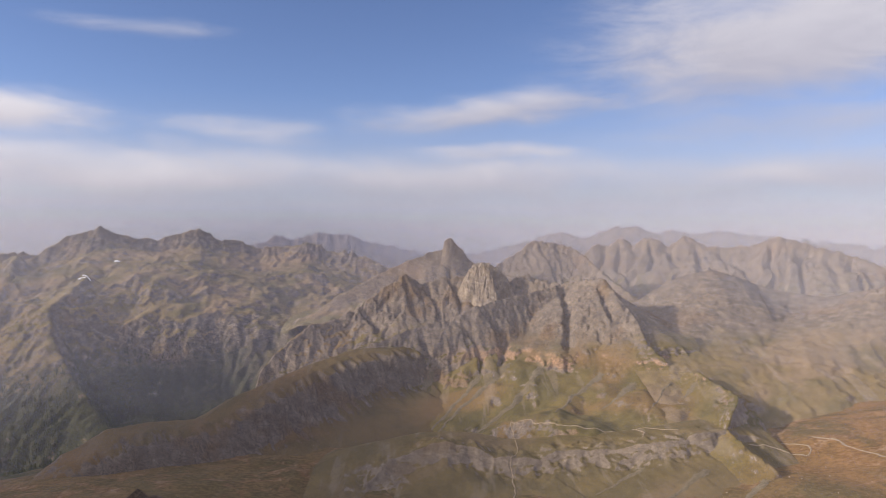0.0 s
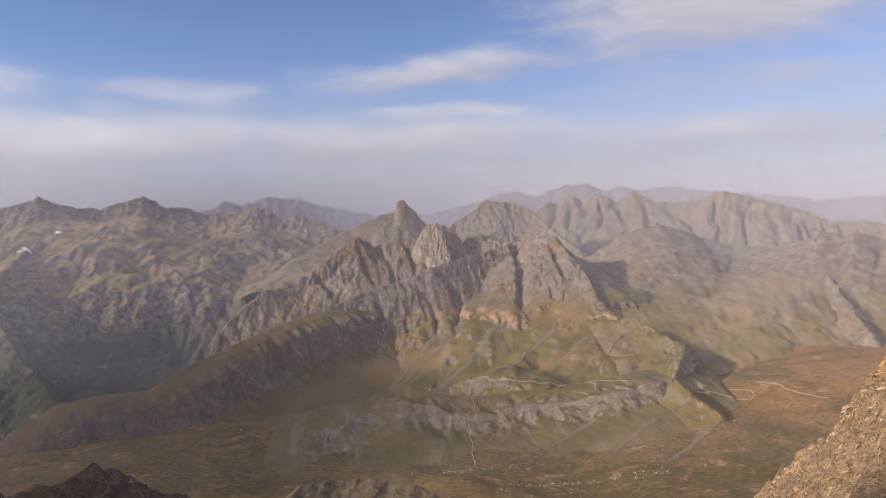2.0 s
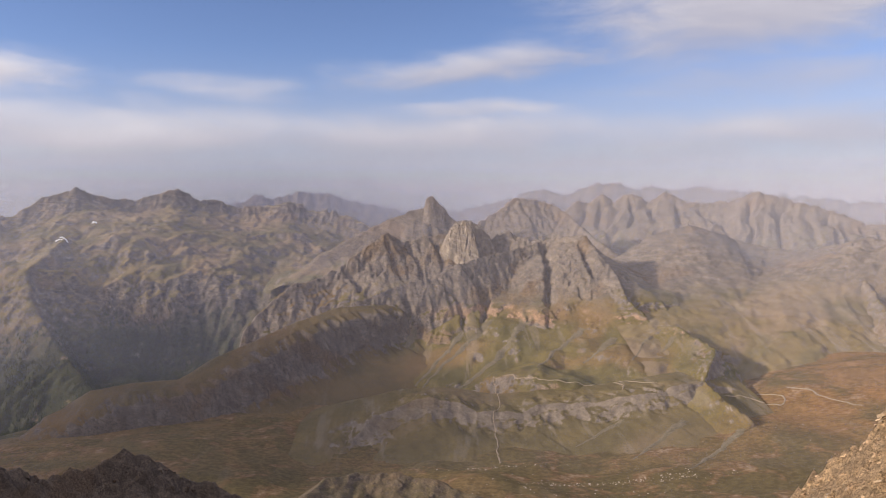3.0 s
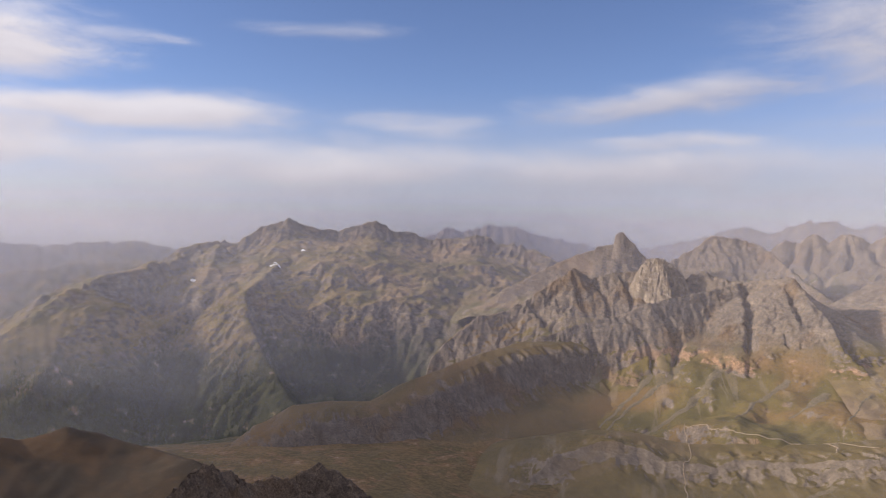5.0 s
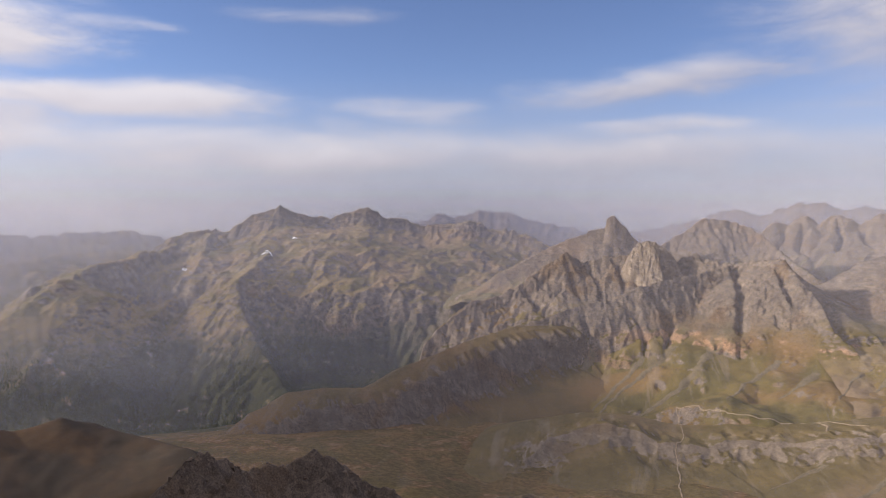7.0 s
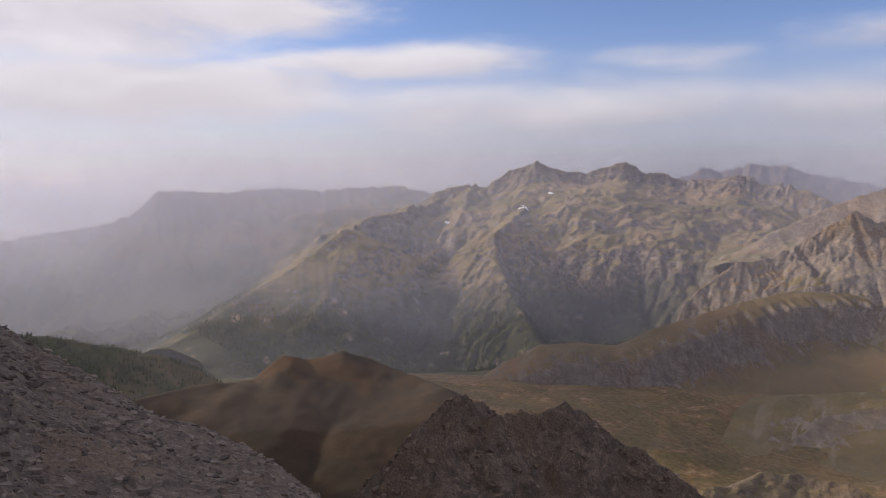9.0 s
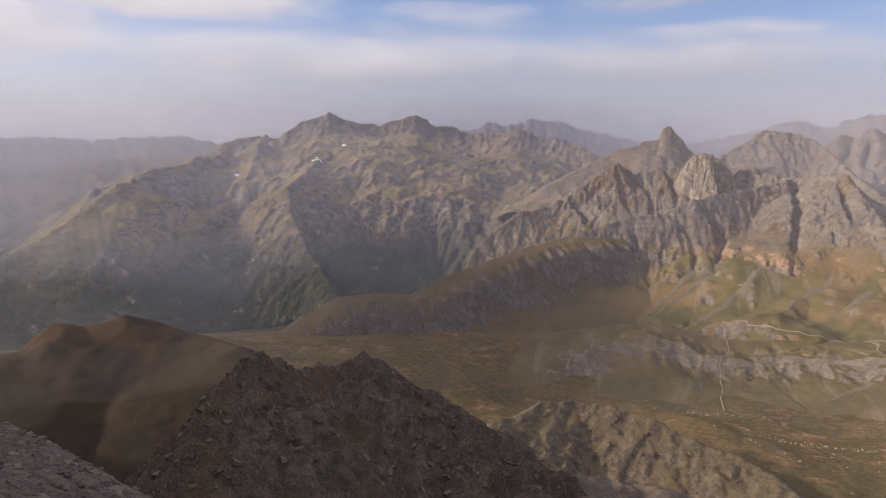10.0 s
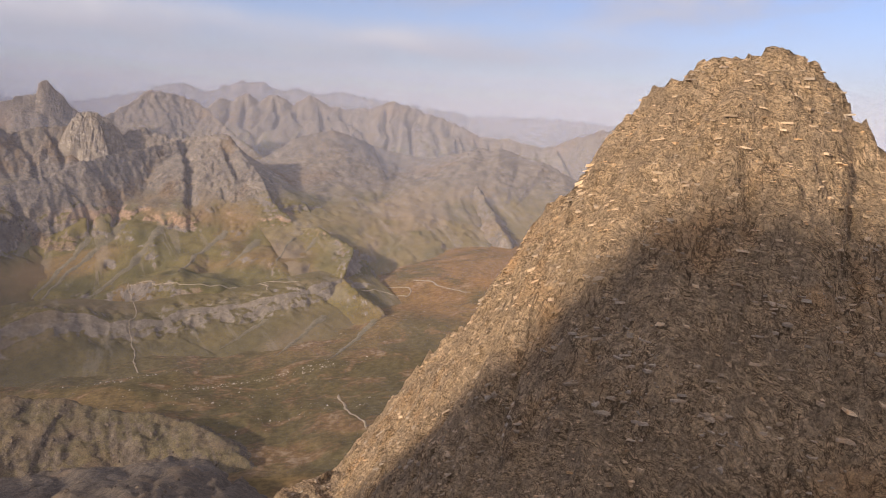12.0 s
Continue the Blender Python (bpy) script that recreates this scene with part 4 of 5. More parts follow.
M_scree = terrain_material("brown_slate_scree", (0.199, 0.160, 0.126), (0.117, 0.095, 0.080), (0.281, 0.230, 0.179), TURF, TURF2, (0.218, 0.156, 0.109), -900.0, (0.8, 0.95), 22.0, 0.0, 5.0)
az_s, r_s = np.meshgrid(np.radians(np.r_[np.linspace(-180, 25, 160)[:-1], np.linspace(25, 75, 420), np.linspace(75, 180, 110)[1:]]), np.r_[0.03, 0.5, np.geomspace(1.0, 190, 200)])
SX, SY = -r_s * np.sin(az_s), r_s * np.cos(az_s)
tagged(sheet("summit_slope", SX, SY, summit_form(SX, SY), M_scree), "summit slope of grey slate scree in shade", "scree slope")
fx, fy = np.meshgrid(np.linspace(-110, 60, 500), np.linspace(-20, 110, 400))
FIELDS["summit_slope"] = (-110, -20, fx[0, 1] - fx[0, 0], fy[1, 0] - fy[0, 0], summit_form(fx, fy))

# an unseen high shoulder, added between the viewer and the sun to shade the near slopes
SHOULDER = [(-120, -36, 30), (-224, 7, 45), (-327, 49, 75), (-471, 95, 112), (-625, 138, 135), (-736, 95, 130)]
mountain("shade_shoulder", M_scree, (-960, -200, 940, 560, 0), 8.0, lambda X, Y: np.where(np.degrees(np.arctan2(-X, Y)) < 67, -900, ridge(X, Y, SHOULDER, [(0, 0), (60, 50), (300, 260)], [(0, 0), (60, 60), (300, 260)], (50, 10), 2, 221, 4)), "unseen higher shoulder added to shade the near slopes", "mountain", floor=lambda X, Y: np.full(X.shape, -420.0), wear=None)

# an unseen knoll added beside the viewer, its crest shaped to cast the shadow on the neighbouring peak
KNOLL = [(-82, 20, 12), (-79.6, 17.2, 16.4), (-78.1, 13.9, 20.4), (-77.2, 9.4, 24.4), (-75.1, 7.2, 27.7), (-71.8, 4.6, 32.3), (-67.5, 4.2, 36.1), (-64.9, 0.6, 34.5), (-60.3, -1.1, 34.1), (-58, -16, 30)]
mountain("shadow_knoll", M_scree, (-150, -60, 130, 130, 0), 1.0, lambda X, Y: np.where(np.degrees(np.arctan2(-X, Y)) < 67.5, -900, fell(X, Y, KNOLL, [(0, 0), (4, 5), (20, 26), (60, 75)], [(0, 0), (4, 5), (20, 24), (60, 70)], 3.5, 225, 6)), "unseen slate knoll added to cast the shadow on the peak", "knoll", floor=lambda X, Y: np.full(X.shape, -30.0), wear=None)

# the neighbouring rock peak
PEAK = [(29.4, 90.4, -67.4), (30.8, 78.2, -47.7), (32.0, 66.7, -33.5), (31.9, 60.0, -23.3), (32.9, 54.9, -17.8), (33.4, 51.0, -16.2), (33.5, 47.3, -10.0), (34.0, 44.5, -5.2), (34.7, 42.7, -3.4), (35.6, 40.6, -2.0), (35.5, 39.4, -0.2), (36.1, 37.4, 2.6), (35.9, 36.2, 4.2), (36.8, 33.8, 5.8), (38.9, 31.5, 6.6), (40.6, 29.2, 6.6), (41.5, 27.8, 5.9), (42.3, 26.6, 4.2), (42.7, 26.1, 2.8), (43.7, 24.2, 1.3), (45.7, 20.3, -1.5), (46.6, 11.6, -6.5)]


FRONT = [(38.6, 30.2, 5.5), (34.7, 30.2, 2.4), (30.9, 29.9, -2.2), (27.6, 31.7, -7.3), (24.1, 34.4, -12.5), (21.3, 38.5, -18.9), (19.5, 43.9, -27.2)]


def peak_form(X, Y):
    z = ridge(X, Y, PEAK, [(0, 0), (1.5, 2.2), (8, 8), (26, 25), (60, 60)], [(0, 0), (1.5, 2.2), (10, 11), (60, 75)], (6.5, 1.6), 0.5, 231, 0.0)
    z = np.maximum(z, ridge(X, Y, FRONT, [(0, 0), (2, 1.2), (20, 18), (60, 60)], [(0, 0), (2, 1.2), (20, 17), (60, 60)], (5.0, 1.2), 0.5, 233, 0.0))
    z = z - 1.5 * np.maximum(0, Y * math.sin(radians(17)) - X * math.cos(radians(17)))
    z = z - 0.3 + 0.6 * fbm(X / 6, Y / 6, 5, 237, 0.55)
    u, v = X + 0.4 * fbm(X / 2.5, Y / 2.5, 3, 239), 0.8 * Y - 0.5 * X + 0.4 * fbm(X / 2.5, Y / 2.5, 3, 240)
    z = z + 0.30 * blocks(u / 2.4, v / 1.3, 241) + 0.20 * blocks(u / 1.1, v / 0.55, 243)
    bed = (z + 0.30 * X - 0.22 * Y) / 0.85
    part_bed = bed - np.floor(bed)
    return z + 0.5 * (ramp(part_bed, 0.3, 0.95) - part_bed)


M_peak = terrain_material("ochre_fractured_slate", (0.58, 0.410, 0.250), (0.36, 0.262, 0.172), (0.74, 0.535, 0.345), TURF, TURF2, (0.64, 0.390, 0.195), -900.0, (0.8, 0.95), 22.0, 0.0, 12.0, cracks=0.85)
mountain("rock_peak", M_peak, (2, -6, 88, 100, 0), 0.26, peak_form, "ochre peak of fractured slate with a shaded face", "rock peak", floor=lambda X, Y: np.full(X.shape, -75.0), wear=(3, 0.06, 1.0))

# ---------------------------------------------------------------- loose stones, woods, tracks
rng = np.random.default_rng(5)


def joined(name, blocks, material, parent=None, smooth=False):
    """One mesh from many small closed forms; each block is (corners, faces)."""
    co, faces, base = [], [], 0
    for verts, polys in blocks:
        co.append(verts)
        faces += [[base + i for i in f] for f in polys]
        base += len(verts)
    me = bpy.data.meshes.new(name)
    me.from_pydata(np.concatenate(co).tolist(), [], faces)
    me.polygons.foreach_set("use_smooth", np.full(len(faces), smooth))
    me.materials.append(material)
    ob = new(name, me)
    ob.parent = parent
    return ob


SIDES = 5
SLAB_FACES = [list(range(SIDES))[::-1], list(range(SIDES, 2 * SIDES))] + [[k, (k + 1) % SIDES, SIDES + (k + 1) % SIDES, SIDES + k] for k in range(SIDES)]


def slab(size, thick, gen):
    """A split piece of slate: an uneven plate with a broken rim."""
    a = (np.arange(SIDES) + gen.uniform(-0.35, 0.35, SIDES)) * 2 * np.pi / SIDES
    r = gen.uniform(0.6, 1.05, SIDES) * size / 2
    long = gen.uniform(1.1, 2.3)
    ring = np.stack([np.cos(a) * r * long, np.sin(a) * r, np.zeros(SIDES)], -1)
    low, top = ring.copy(), ring * gen.uniform(0.78, 1.0)
    low[:, 2] = -thick * 0.6 + gen.uniform(-0.1, 0.1, SIDES) * thick
    top[:, 2] = thick * 0.4 + gen.uniform(-0.25, 0.25, SIDES) * thick
    return np.concatenate([low, top])


def lie(verts, place, normal, turn):
    """Lay a slab with its flat side along a plane."""
    n = Vector(normal).normalized()
    m = np.array(n.to_track_quat("Z", "Y").to_matrix())
    c, s = math.cos(turn), math.sin(turn)
    return (verts @ np.array([[c, -s, 0], [s, c, 0], [0, 0, 1]]).T) @ m.T + place


def scatter(name, count, size, gen, bed, area, floor=-60.0, loose=0.35, flatness=0.3, keep_to=0.45, sunk=0.03):
    """Slabs over a surface: (corners) in place. bed: the tilt of the rock's layers, to which they mostly keep."""
    x0, x1, y0, y1 = area
    out = []
    while len(out) < count:
        x, y = gen.uniform(x0, x1, 400), gen.uniform(y0, y1, 400)
        z = height_at(name, x, y)
        e = 0.4
        gx, gy = (height_at(name, x + e, y) - height_at(name, x - e, y)) / (2 * e), (height_at(name, x, y + e) - height_at(name, x, y - e)) / (2 * e)
        ok = (z > floor) & (gen.uniform(0, 1, 400) < 0.25 + 0.3 * np.hypot(gx, gy))
        for i in np.flatnonzero(ok):
            n = np.array([-gx[i], -gy[i], 1.0])
            n /= np.linalg.norm(n)
            k = gen.uniform(keep_to, 1.0)
            up = n * (1 - k) * (1 - loose) + np.array(bed(x[i], y[i]) if callable(bed) else bed) * k + gen.normal(0, loose * 0.5, 3)
            d = size[0] * (size[1] / size[0]) ** (gen.uniform() ** 2.2)
            out.append(lie(slab(d, d * gen.uniform(0.6, 1.4) * flatness, gen), np.array([x[i], y[i], z[i]]) - sunk * d * n, up, gen.uniform(0, 6.28)))
    return out[:count]


def stone_material(name, a, b, c, grey=None):
    """Split slate: each piece its own shade, with grain, lichen and rust stains."""
    m = bpy.data.materials.new(name)
    m.use_nodes = True
    n = Nodes(m.node_tree)
    geo = n.tree.nodes.new("ShaderNodeNewGeometry")
    lot = n.math("FRACT", n.math("ADD", geo.outputs["Random Per Island"], n.add("ShaderNodeObjectInfo", "Random")))
    at = geo.outputs["Position"]
    col = n.mix(n.step(lot, 0.1, 0.9), a, b)
    col = n.mix(n.math("MULTIPLY", n.step(n.noise(at, 1.3, 5.0, 0.6), 0.5, 0.66), 0.7), col, c)
    if grey:
        col = n.mix(n.math("MULTIPLY", n.step(n.noise(n.stretch(at, 1, 1, 1.8), 0.14, 5.0, 0.6), 0.44, 0.60), 0.8), col, grey)
    grain = n.noise(n.stretch(at, 1, 1, 3.0), 9.0, 5.0, 0.65)
    col = n.mix(n.step(grain, 0.3, 0.7), n.mix(1.0, col, (0.70, 0.70, 0.72), "MULTIPLY"), n.mix(1.0, col, (1.2, 1.18, 1.15), "MULTIPLY"))
    norm = n.add("ShaderNodeBump", Strength=0.7, Distance=0.05, Height=grain)
    n.put(n.tree.nodes.new("ShaderNodeOutputMaterial").inputs[0], n.add("ShaderNodeBsdfPrincipled", Base_Color=col, Roughness=0.88, Normal=norm, Specular_IOR_Level=0.25))
    return m


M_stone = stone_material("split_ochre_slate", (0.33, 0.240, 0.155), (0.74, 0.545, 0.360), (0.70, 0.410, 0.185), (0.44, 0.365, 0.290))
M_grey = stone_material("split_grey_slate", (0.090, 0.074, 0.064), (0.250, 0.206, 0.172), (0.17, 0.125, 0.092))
M_pale_stone = stone_material("pale_limestone_boulder", (0.34, 0.29, 0.23), (0.55, 0.48, 0.40), (0.42, 0.33, 0.23))
M_rubble = stone_material("brown_rubble", (0.092, 0.071, 0.057), (0.195, 0.155, 0.120), (0.19, 0.13, 0.09))

# slabs of the near peak
peak = bpy.data.objects["rock_peak"]
BED = lambda x, y: np.array([-0.7, 0.7, 0]) * (0.04 + 0.60 * float(ramp(y - x, -8, 22))) + np.array([0.06, 0.0, 1.0])
pieces = scatter("rock_peak", 26000, (0.14, 0.80), rng, BED, (4, 80, 0, 92), -48.0, 0.16, 0.17, 0.8, 0.16)
order = np.argsort([-np.ptp(p, axis=0).max() for p in pieces])
loose_stones = joined("rubble", [(pieces[i], SLAB_FACES) for i in order[280:]], M_stone, peak)
tagged(loose_stones, "", "", "", "stuff")
for i in order[:280]:
    joined("slab", [(pieces[i], SLAB_FACES)], M_stone, peak)

# scree of the summit slope
summit = bpy.data.objects["summit_slope"]
pieces = scatter("summit_slope", 19000, (0.12, 0.80), rng, (0.1, 0.1, 1.0), (-66, -4, 6, 60), -40.0, 0.30, 0.20)
order = np.argsort([-np.ptp(p, axis=0).max() for p in pieces])
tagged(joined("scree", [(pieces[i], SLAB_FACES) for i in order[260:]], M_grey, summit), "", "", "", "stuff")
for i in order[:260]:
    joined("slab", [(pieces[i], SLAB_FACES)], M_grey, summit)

# conifers on the far shoulder and in the deep valley


def conifer(place, tall, gen):
    """A conifer: a short trunk and three drooping skirts of branches, uneven."""
    verts, faces = [], []
    for k, (base, tip, wide) in enumerate(((0.10, 0.55, 0.20), (0.34, 0.78, 0.15), (0.58, 1.0, 0.10))):
        a = np.arange(5) * 2 * np.pi / 5 + gen.uniform(0, 1.2)
        r = wide * tall * gen.uniform(0.7, 1.15, 5)
        b = len(verts)
        verts += [(math.cos(q) * p, math.sin(q) * p, base * tall + gen.uniform(-0.03, 0.03) * tall) for q, p in zip(a, r)] + [(0, 0, tip * tall)]
        faces += [[b + i, b + (i + 1) % 5, b + 5] for i in range(5)] + [[b + i for i in (4, 3, 2, 1, 0)]]
    t = 0.02 * tall
    b = len(verts)
    verts += [(-t, -t, -1), (t, -t, -1), (0, t, -1), (-t, -t, 0.2 * tall), (t, -t, 0.2 * tall), (0, t, 0.2 * tall)]
    faces += [[b, b + 1, b + 4, b + 3], [b + 1, b + 2, b + 5, b + 4], [b + 2, b, b + 3, b + 5]]
    return np.array(verts) + place, faces


M_needles = bpy.data.materials.new("dark_conifer_needles")
M_needles.use_nodes = True
nn = Nodes(M_needles.node_tree)
nn_geo = nn.tree.nodes.new("ShaderNodeNewGeometry")
nn_col = nn.mix(nn_geo.outputs["Random Per Island"], (0.030, 0.042, 0.020), (0.075, 0.080, 0.032))
nn.put(nn.tree.nodes.new("ShaderNodeOutputMaterial").inputs[0], nn.add("ShaderNodeBsdfPrincipled", Base_Color=nn_col, Roughness=0.9, Specular_IOR_Level=0.1))


def wood(name, count, area, low, high, tall, gen, label):
    """A wood over part of a mountain, thick in clumps, between two levels."""
    x0, x1, y0, y1 = area
    trees = []
    while len(trees) < count:
        x, y = gen.uniform(x0, x1, 600), gen.uniform(y0, y1, 600)
        z = height_at(name, x, y)
        thick = fbm(x / 150, y / 150, 3, 301)
        ok = (z > np.maximum(low, low_ground(x, y) - 2)) & (z < high - 120 * thick) & (thick > gen.uniform(-0.5, 0.35, 600))
        trees += [conifer(np.array([x[i], y[i], z[i]]), gen.uniform(*tall), gen) for i in np.flatnonzero(ok)]
    ob = joined("conifer_wood", trees[:count], M_needles)
    return tagged(ob, label, "wood", "", "stuff")


wood("wooded_shoulder", 2600, (-1500, -900, 500, 1150), -520, 0, (5, 10), rng, "dark conifer wood on a far shoulder")
wood("upper_slopes", 7000, (-2300, -700, 1400, 2500), -700, -410, (7, 13), rng, "conifer wood on the steep foot of a massif")

dx_, dy_ = np.meshgrid(np.linspace(-1900, -700, 240), np.linspace(1500, 2700, 240))
FIELDS["deep_valley"] = (-1900, 1500, dx_[0, 1] - dx_[0, 0], dy_[1, 0] - dy_[0, 0], low_ground(dx_, dy_))
wood("deep_valley", 3600, (-1850, -820, 1560, 2650), -760, -380, (10, 19), rng, "conifer wood on the deep valley's floor")

# rubble on the dark spur, the flank and the hummock
def rubble(name, count, size, area, low, material, big, gen):
    """Broken rock over a slope: the largest pieces singly, the rest as one."""
    thing = bpy.data.objects[name]
    bits = scatter(name, count, size, gen, (0.2, -0.1, 0.9), area, low, 0.5, 0.6)
    by_size = np.argsort([-np.ptp(p, axis=0).max() for p in bits])
    tagged(joined("rubble", [(bits[i], SLAB_FACES) for i in by_size[big:]], material, thing), "", "", "", "stuff")
    for i in by_size[:big]:
        joined("block", [(bits[i], SLAB_FACES)], material, thing)


rubble("dark_spur", 4000, (0.5, 3.2), (-220, 60, 130, 320), -170, M_rubble, 60, rng)
rubble("summit_flank", 1400, (0.8, 4.0), (-200, 260, 380, 860), -430, M_rubble, 50, rng)
rubble("rock_hummock", 1400, (0.9, 4.0), (-220, 220, 700, 960), -425, M_rubble, 40, rng)

# pale boulders strewn over the valley floor
gx, gy = np.meshgrid(np.linspace(-420, 820, 420), np.linspace(720, 1480, 260))
FIELDS["valley_floor"] = (-420, 720, gx[0, 1] - gx[0, 0], gy[1, 0] - gy[0, 0], low_ground(gx, gy))
strewn = []
for cx, cy, wide, deep, count in ((124, 1150, 40, 6, 50), (200, 1060, 30, 6, 50), (300, 1056, 55, 6, 90), (382, 1034, 30, 6, 50), (250, 975, 70, 18, 40), (310, 860, 60, 22, 40), (80, 1040, 110, 30, 50), (560, 1180, 120, 50, 30)):
    x, y = rng.normal(cx, wide, count), rng.normal(cy, deep, count)
    for px, py, pz in zip(x, y, height_at("valley_floor", x, y)):
        d = 0.7 * 4.0 ** (rng.uniform() ** 2)
        strewn.append(lie(slab(d, 0.7 * d, rng), np.array([px, py, pz + 0.15 * d]), rng.normal(0, 0.25, 3) + np.array([0, 0, 1.0]), rng.uniform(0, 6.28)))
strewn.sort(key=lambda p: -np.ptp(p, axis=0).max())
for p in strewn[:70]:
    middle = p.mean(0)
    stone = joined("boulder", [(p - middle, SLAB_FACES)], M_pale_stone)
    stone.location = middle
    tagged(stone, "pale limestone boulder on the valley floor", "boulder", "boulders on the valley floor")
tagged(joined("small_boulders", [(p, SLAB_FACES) for p in strewn[70:]], M_pale_stone), "pale stones strewn over the valley turf", "stones", "", "stuff")

# footpaths and a dry stream bed
M_path = terrain_material("trodden_pale_gravel", (0.32, 0.26, 0.19), (0.25, 0.20, 0.145), (0.40, 0.335, 0.255), TURF, TURF2, (0.36, 0.27, 0.18), -900.0, (0.8, 0.95), 8.0, 0.0, 1.0)
LAND = ("rock_face", "rock_band", "scree_dome", "valley_floor")


def land_at(x, y):
    """The highest ground at places of the plan."""
    z = np.full(x.shape, -900.0)
    for name in LAND:
        x0, y0, dx, dy, Z = FIELDS[name]
        inside = (x > x0) & (x < x0 + dx * (Z.shape[1] - 1)) & (y > y0) & (y < y0 + dy * (Z.shape[0] - 1))
        z = np.where(inside, np.maximum(z, height_at(name, x, y)), z)
    return z


def track(points, wide, label):
    """A strip of trodden ground along a winding line, laid on the land."""
    c = np.array(points, float)
    run = np.r_[0, np.cumsum(np.hypot(*np.diff(c, axis=0).T))]
    at = np.linspace(0, run[-1], int(run[-1] / 3) + 2)
    x, y = np.interp(at, run, c[:, 0]), np.interp(at, run, c[:, 1])
    x, y = x + 9 * fbm(at / 60, at * 0 + 0.5, 3, 7), y + 9 * fbm(at / 60, at * 0 + 9.5, 3, 8)
    tx, ty = np.gradient(x), np.gradient(y)
    n = np.hypot(tx, ty) + 1e-9
    half = wide * (0.5 + 0.35 * gnoise(at / 14, at * 0 + 3.5, 9))
    X = np.stack([x - ty / n * half * k for k in (-1, -0.4, 0.4, 1)])
    Y = np.stack([y + tx / n * half * k for k in (-1, -0.4, 0.4, 1)])
    Z = np.stack([land_at(a, b) + lift for a, b, lift in zip(X, Y, (-0.3, 0.9, 0.9, -0.3))])
    return tagged(sheet("footpath", X, Y, Z, M_path), label, "path", "", "structure")


track([(158, 1640), (219, 1572), (289, 1528), (349, 1519), (405, 1519), (446, 1468), (476, 1433)], 3.0, "pale trodden footpath across the turf")
track([(160, 1650), (151, 1551), (152, 1457), (132, 1389), (131, 1305), (123, 1171)], 2.6, "dry pale stream bed running down the slope")
track([(405, 1521), (411, 1461), (395, 1415)], 3.5, "steep pale footpath branching off")
track([(590, 1372), (632, 1361), (670, 1315), (695, 1356), (662, 1404)], 4.0, "pale gravel road bend on the brown basin")
track([(720, 1390), (745, 1350), (755, 1288), (776, 1233)], 4.5, "pale gravel road on the brown basin")
track([(359, 897), (345, 850), (337, 814), (334, 747)], 3.5, "dry gravel bed on the valley floor")

# scree that spills from the mouths of the gullies over the turf
M_spill = terrain_material("grey_scree_spill", (0.185, 0.156, 0.110), (0.150, 0.126, 0.086), (0.220, 0.186, 0.136), TURF, TURF2, (0.20, 0.165, 0.12), -900.0, (0.8, 0.95), 2.0, 0.0, 1.0)


def spill(points, wide, narrow):
    """A tongue of scree, broad at its head and thinning out downhill."""
    c = np.array(points, float)
    run = np.r_[0, np.cumsum(np.hypot(*np.diff(c, axis=0).T))]
    at = np.linspace(0, run[-1], int(run[-1] / 4) + 2)
    x, y = np.interp(at, run, c[:, 0]) + 7 * fbm(at / 50, at * 0 + 0.5, 3, 17), np.interp(at, run, c[:, 1])
    tx, ty = np.gradient(x), np.gradient(y)
    n = np.hypot(tx, ty) + 1e-9
    half = np.interp(at, (0, run[-1] * 0.3, run[-1]), (wide * 0.5, wide * 0.45, narrow * 0.5)) * (1 + 0.7 * gnoise(at / 13, at * 0 + 3.5, 19))
    ks = (-1, -0.6, 0, 0.6, 1)
    X, Y = np.stack([x - ty / n * half * k for k in ks]), np.stack([y + tx / n * half * k for k in ks])
    Z = np.stack([land_at(a, b) + lift for a, b, lift in zip(X, Y, (-0.8, 0.5, 0.9, 0.5, -0.8))])
    return tagged(sheet("scree_tongue", X, Y, Z, M_spill), "tongue of grey scree spilling over the turf", "scree", "scree tongues below the gullies")


spill([(-32, 1936), (-67, 1837), (-118, 1719)], 22, 6)
spill([(96, 1905), (58, 1833), (13, 1771), (-29, 1702)], 20, 7)
spill([(178, 1932), (94, 1823), (34, 1768), (-10, 1690)], 22, 6)
spill([(257, 1886), (215, 1800), (165, 1735), (100, 1690), (20, 1640)], 26, 6)
spill([(402, 1819), (310, 1718), (254, 1628)], 20, 4)
spill([(545, 1701), (517, 1674), (470, 1589)], 9, 5)
spill([(464, 1745), (397, 1674), (372, 1655)], 26, 6)
spill([(586, 1669), (544, 1623)], 18, 4)
spill([(370, 1329), (270, 1247)], 16, 3)
spill([(474, 1284), (341, 1156)], 20, 4)
spill([(545, 1205), (403, 1067)], 20, 4)

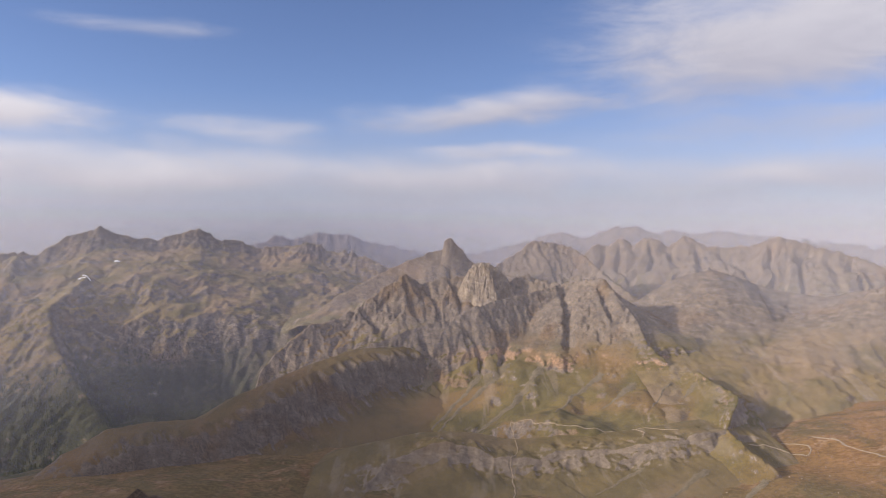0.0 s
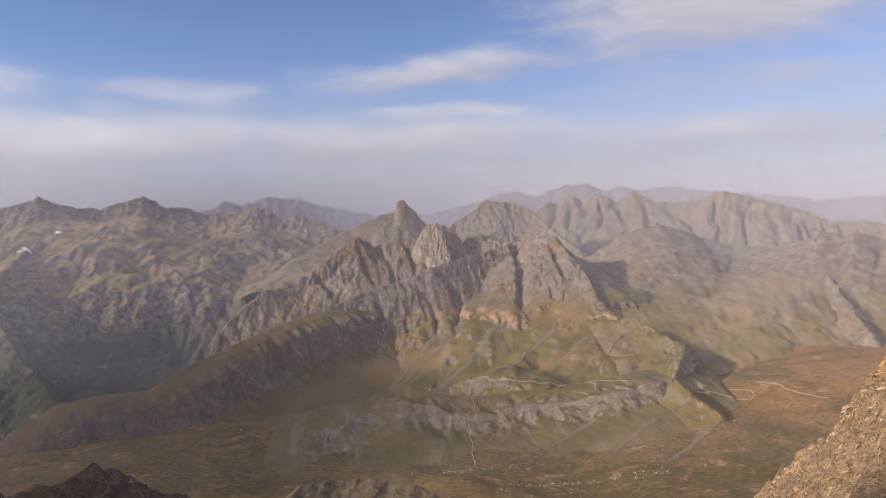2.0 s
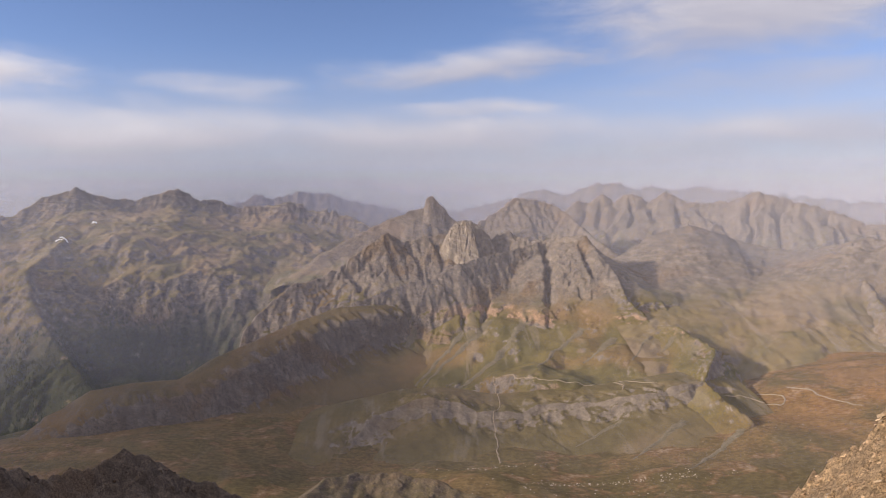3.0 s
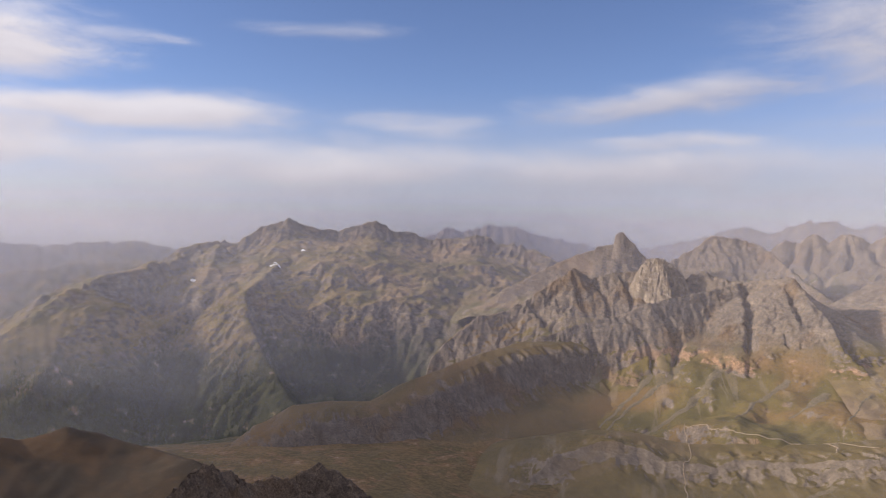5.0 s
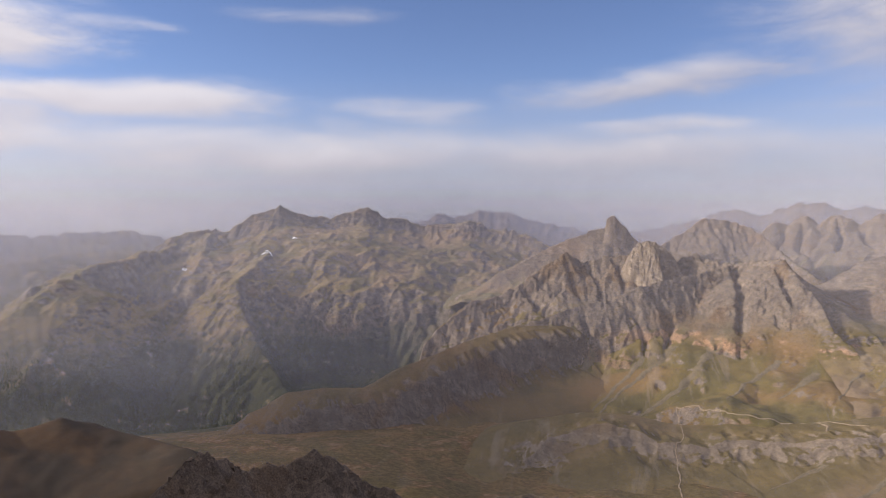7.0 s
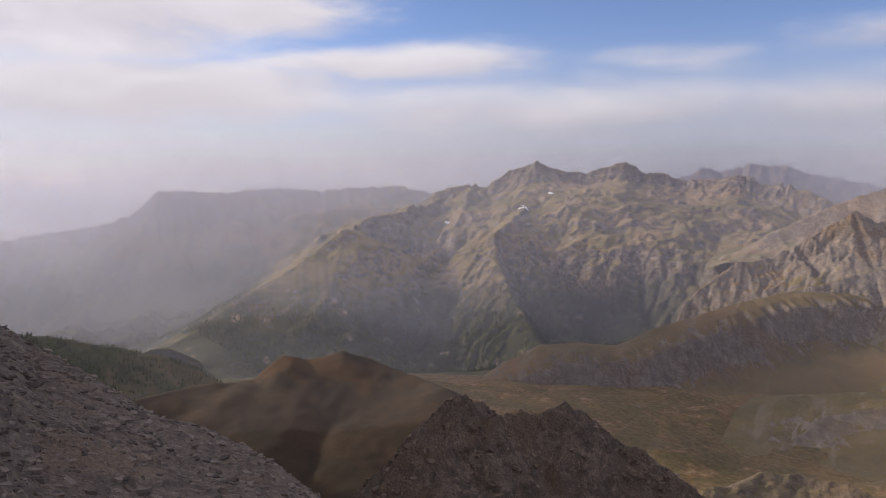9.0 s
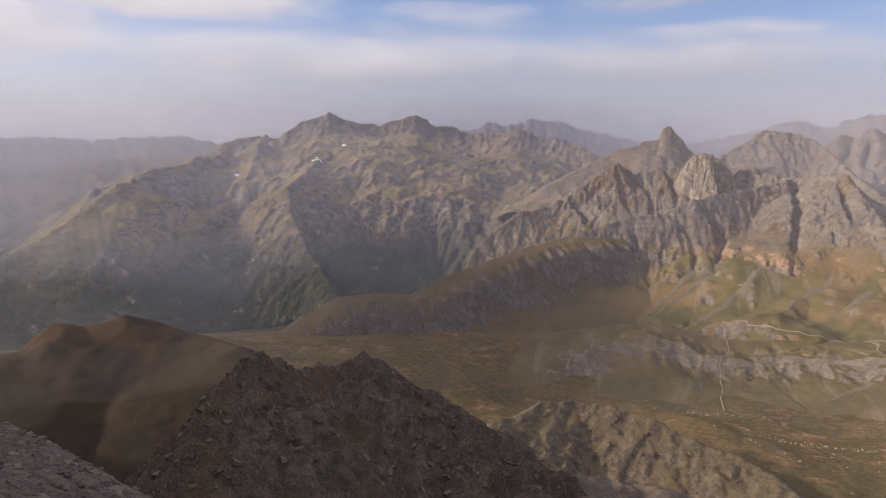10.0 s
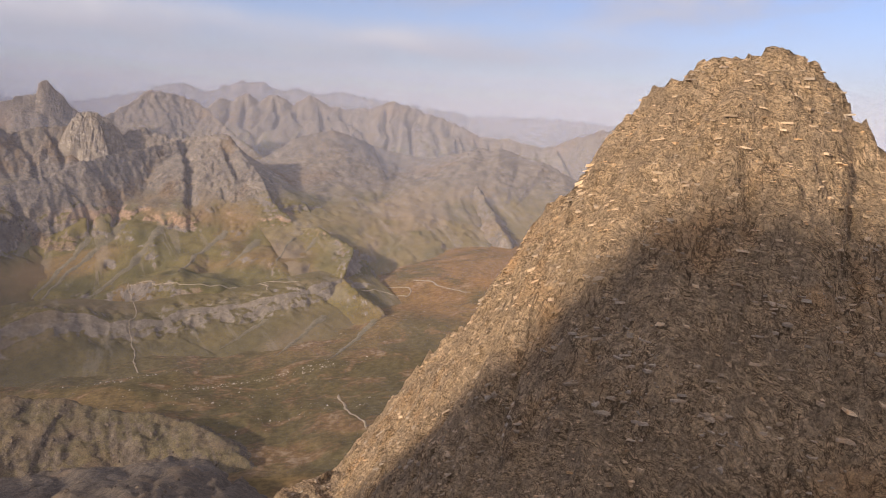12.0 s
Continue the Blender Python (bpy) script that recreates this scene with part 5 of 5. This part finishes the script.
# old snow in hollows of the massif
M_snow = bpy.data.materials.new("old_snow")
M_snow.use_nodes = True
sn = Nodes(M_snow.node_tree)
sn_geo = sn.tree.nodes.new("ShaderNodeNewGeometry")
sn_col = sn.mix(sn.noise(sn_geo.outputs["Position"], 0.3, 4.0), (0.70, 0.71, 0.73), (0.86, 0.86, 0.86))
sn.put(sn.tree.nodes.new("ShaderNodeOutputMaterial").inputs[0], sn.add("ShaderNodeBsdfPrincipled", Base_Color=sn_col, Roughness=0.6))
for px, py, size in ((-1733, 2702, 9), (-1475, 2908, 13), (-1411, 3101, 9), (-1392, 2799, 10), (-1470, 2935, 7)):
    turn, out = np.meshgrid(np.linspace(0, 2 * np.pi, 25), np.linspace(0, 1, 6))
    r = out * size * (1 + 0.45 * gnoise(np.cos(turn) * 1.5 + px, np.sin(turn) * 1.5 + py, 4))
    X, Y = px + r * 1.6 * np.cos(turn), py + r * np.sin(turn)
    hollow = height_at("upper_slopes", X, Y)
    tagged(sheet("snow_patch", X, Y, hollow + 2.5 * (1 - out ** 2) - 0.6, M_snow), "small patch of old snow in a hollow", "snow", "snow patches")

# an unseen bank of cloud, added out of view to shade the shelf and the basin's west side
M_shade_cloud = bpy.data.materials.new("cloud")
M_shade_cloud.use_nodes = True
cn = Nodes(M_shade_cloud.node_tree)
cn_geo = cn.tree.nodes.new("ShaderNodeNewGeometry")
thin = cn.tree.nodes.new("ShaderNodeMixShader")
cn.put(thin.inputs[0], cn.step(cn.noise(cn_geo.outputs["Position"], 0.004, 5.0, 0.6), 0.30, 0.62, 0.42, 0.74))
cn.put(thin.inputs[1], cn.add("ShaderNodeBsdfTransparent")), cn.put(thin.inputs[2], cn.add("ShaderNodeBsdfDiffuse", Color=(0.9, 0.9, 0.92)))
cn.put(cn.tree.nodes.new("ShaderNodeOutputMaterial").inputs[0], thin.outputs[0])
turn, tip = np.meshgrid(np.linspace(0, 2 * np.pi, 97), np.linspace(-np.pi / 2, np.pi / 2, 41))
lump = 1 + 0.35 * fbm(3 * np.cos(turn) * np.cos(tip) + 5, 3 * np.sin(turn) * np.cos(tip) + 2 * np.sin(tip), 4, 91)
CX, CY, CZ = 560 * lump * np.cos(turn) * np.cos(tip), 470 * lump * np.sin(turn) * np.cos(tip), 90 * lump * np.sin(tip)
cloud = sheet("cloud", CX, CY, CZ, M_shade_cloud)
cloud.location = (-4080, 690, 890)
tagged(cloud, "unseen thin grey bank of cloud added to shade the shelf", "cloud", "", "structure")
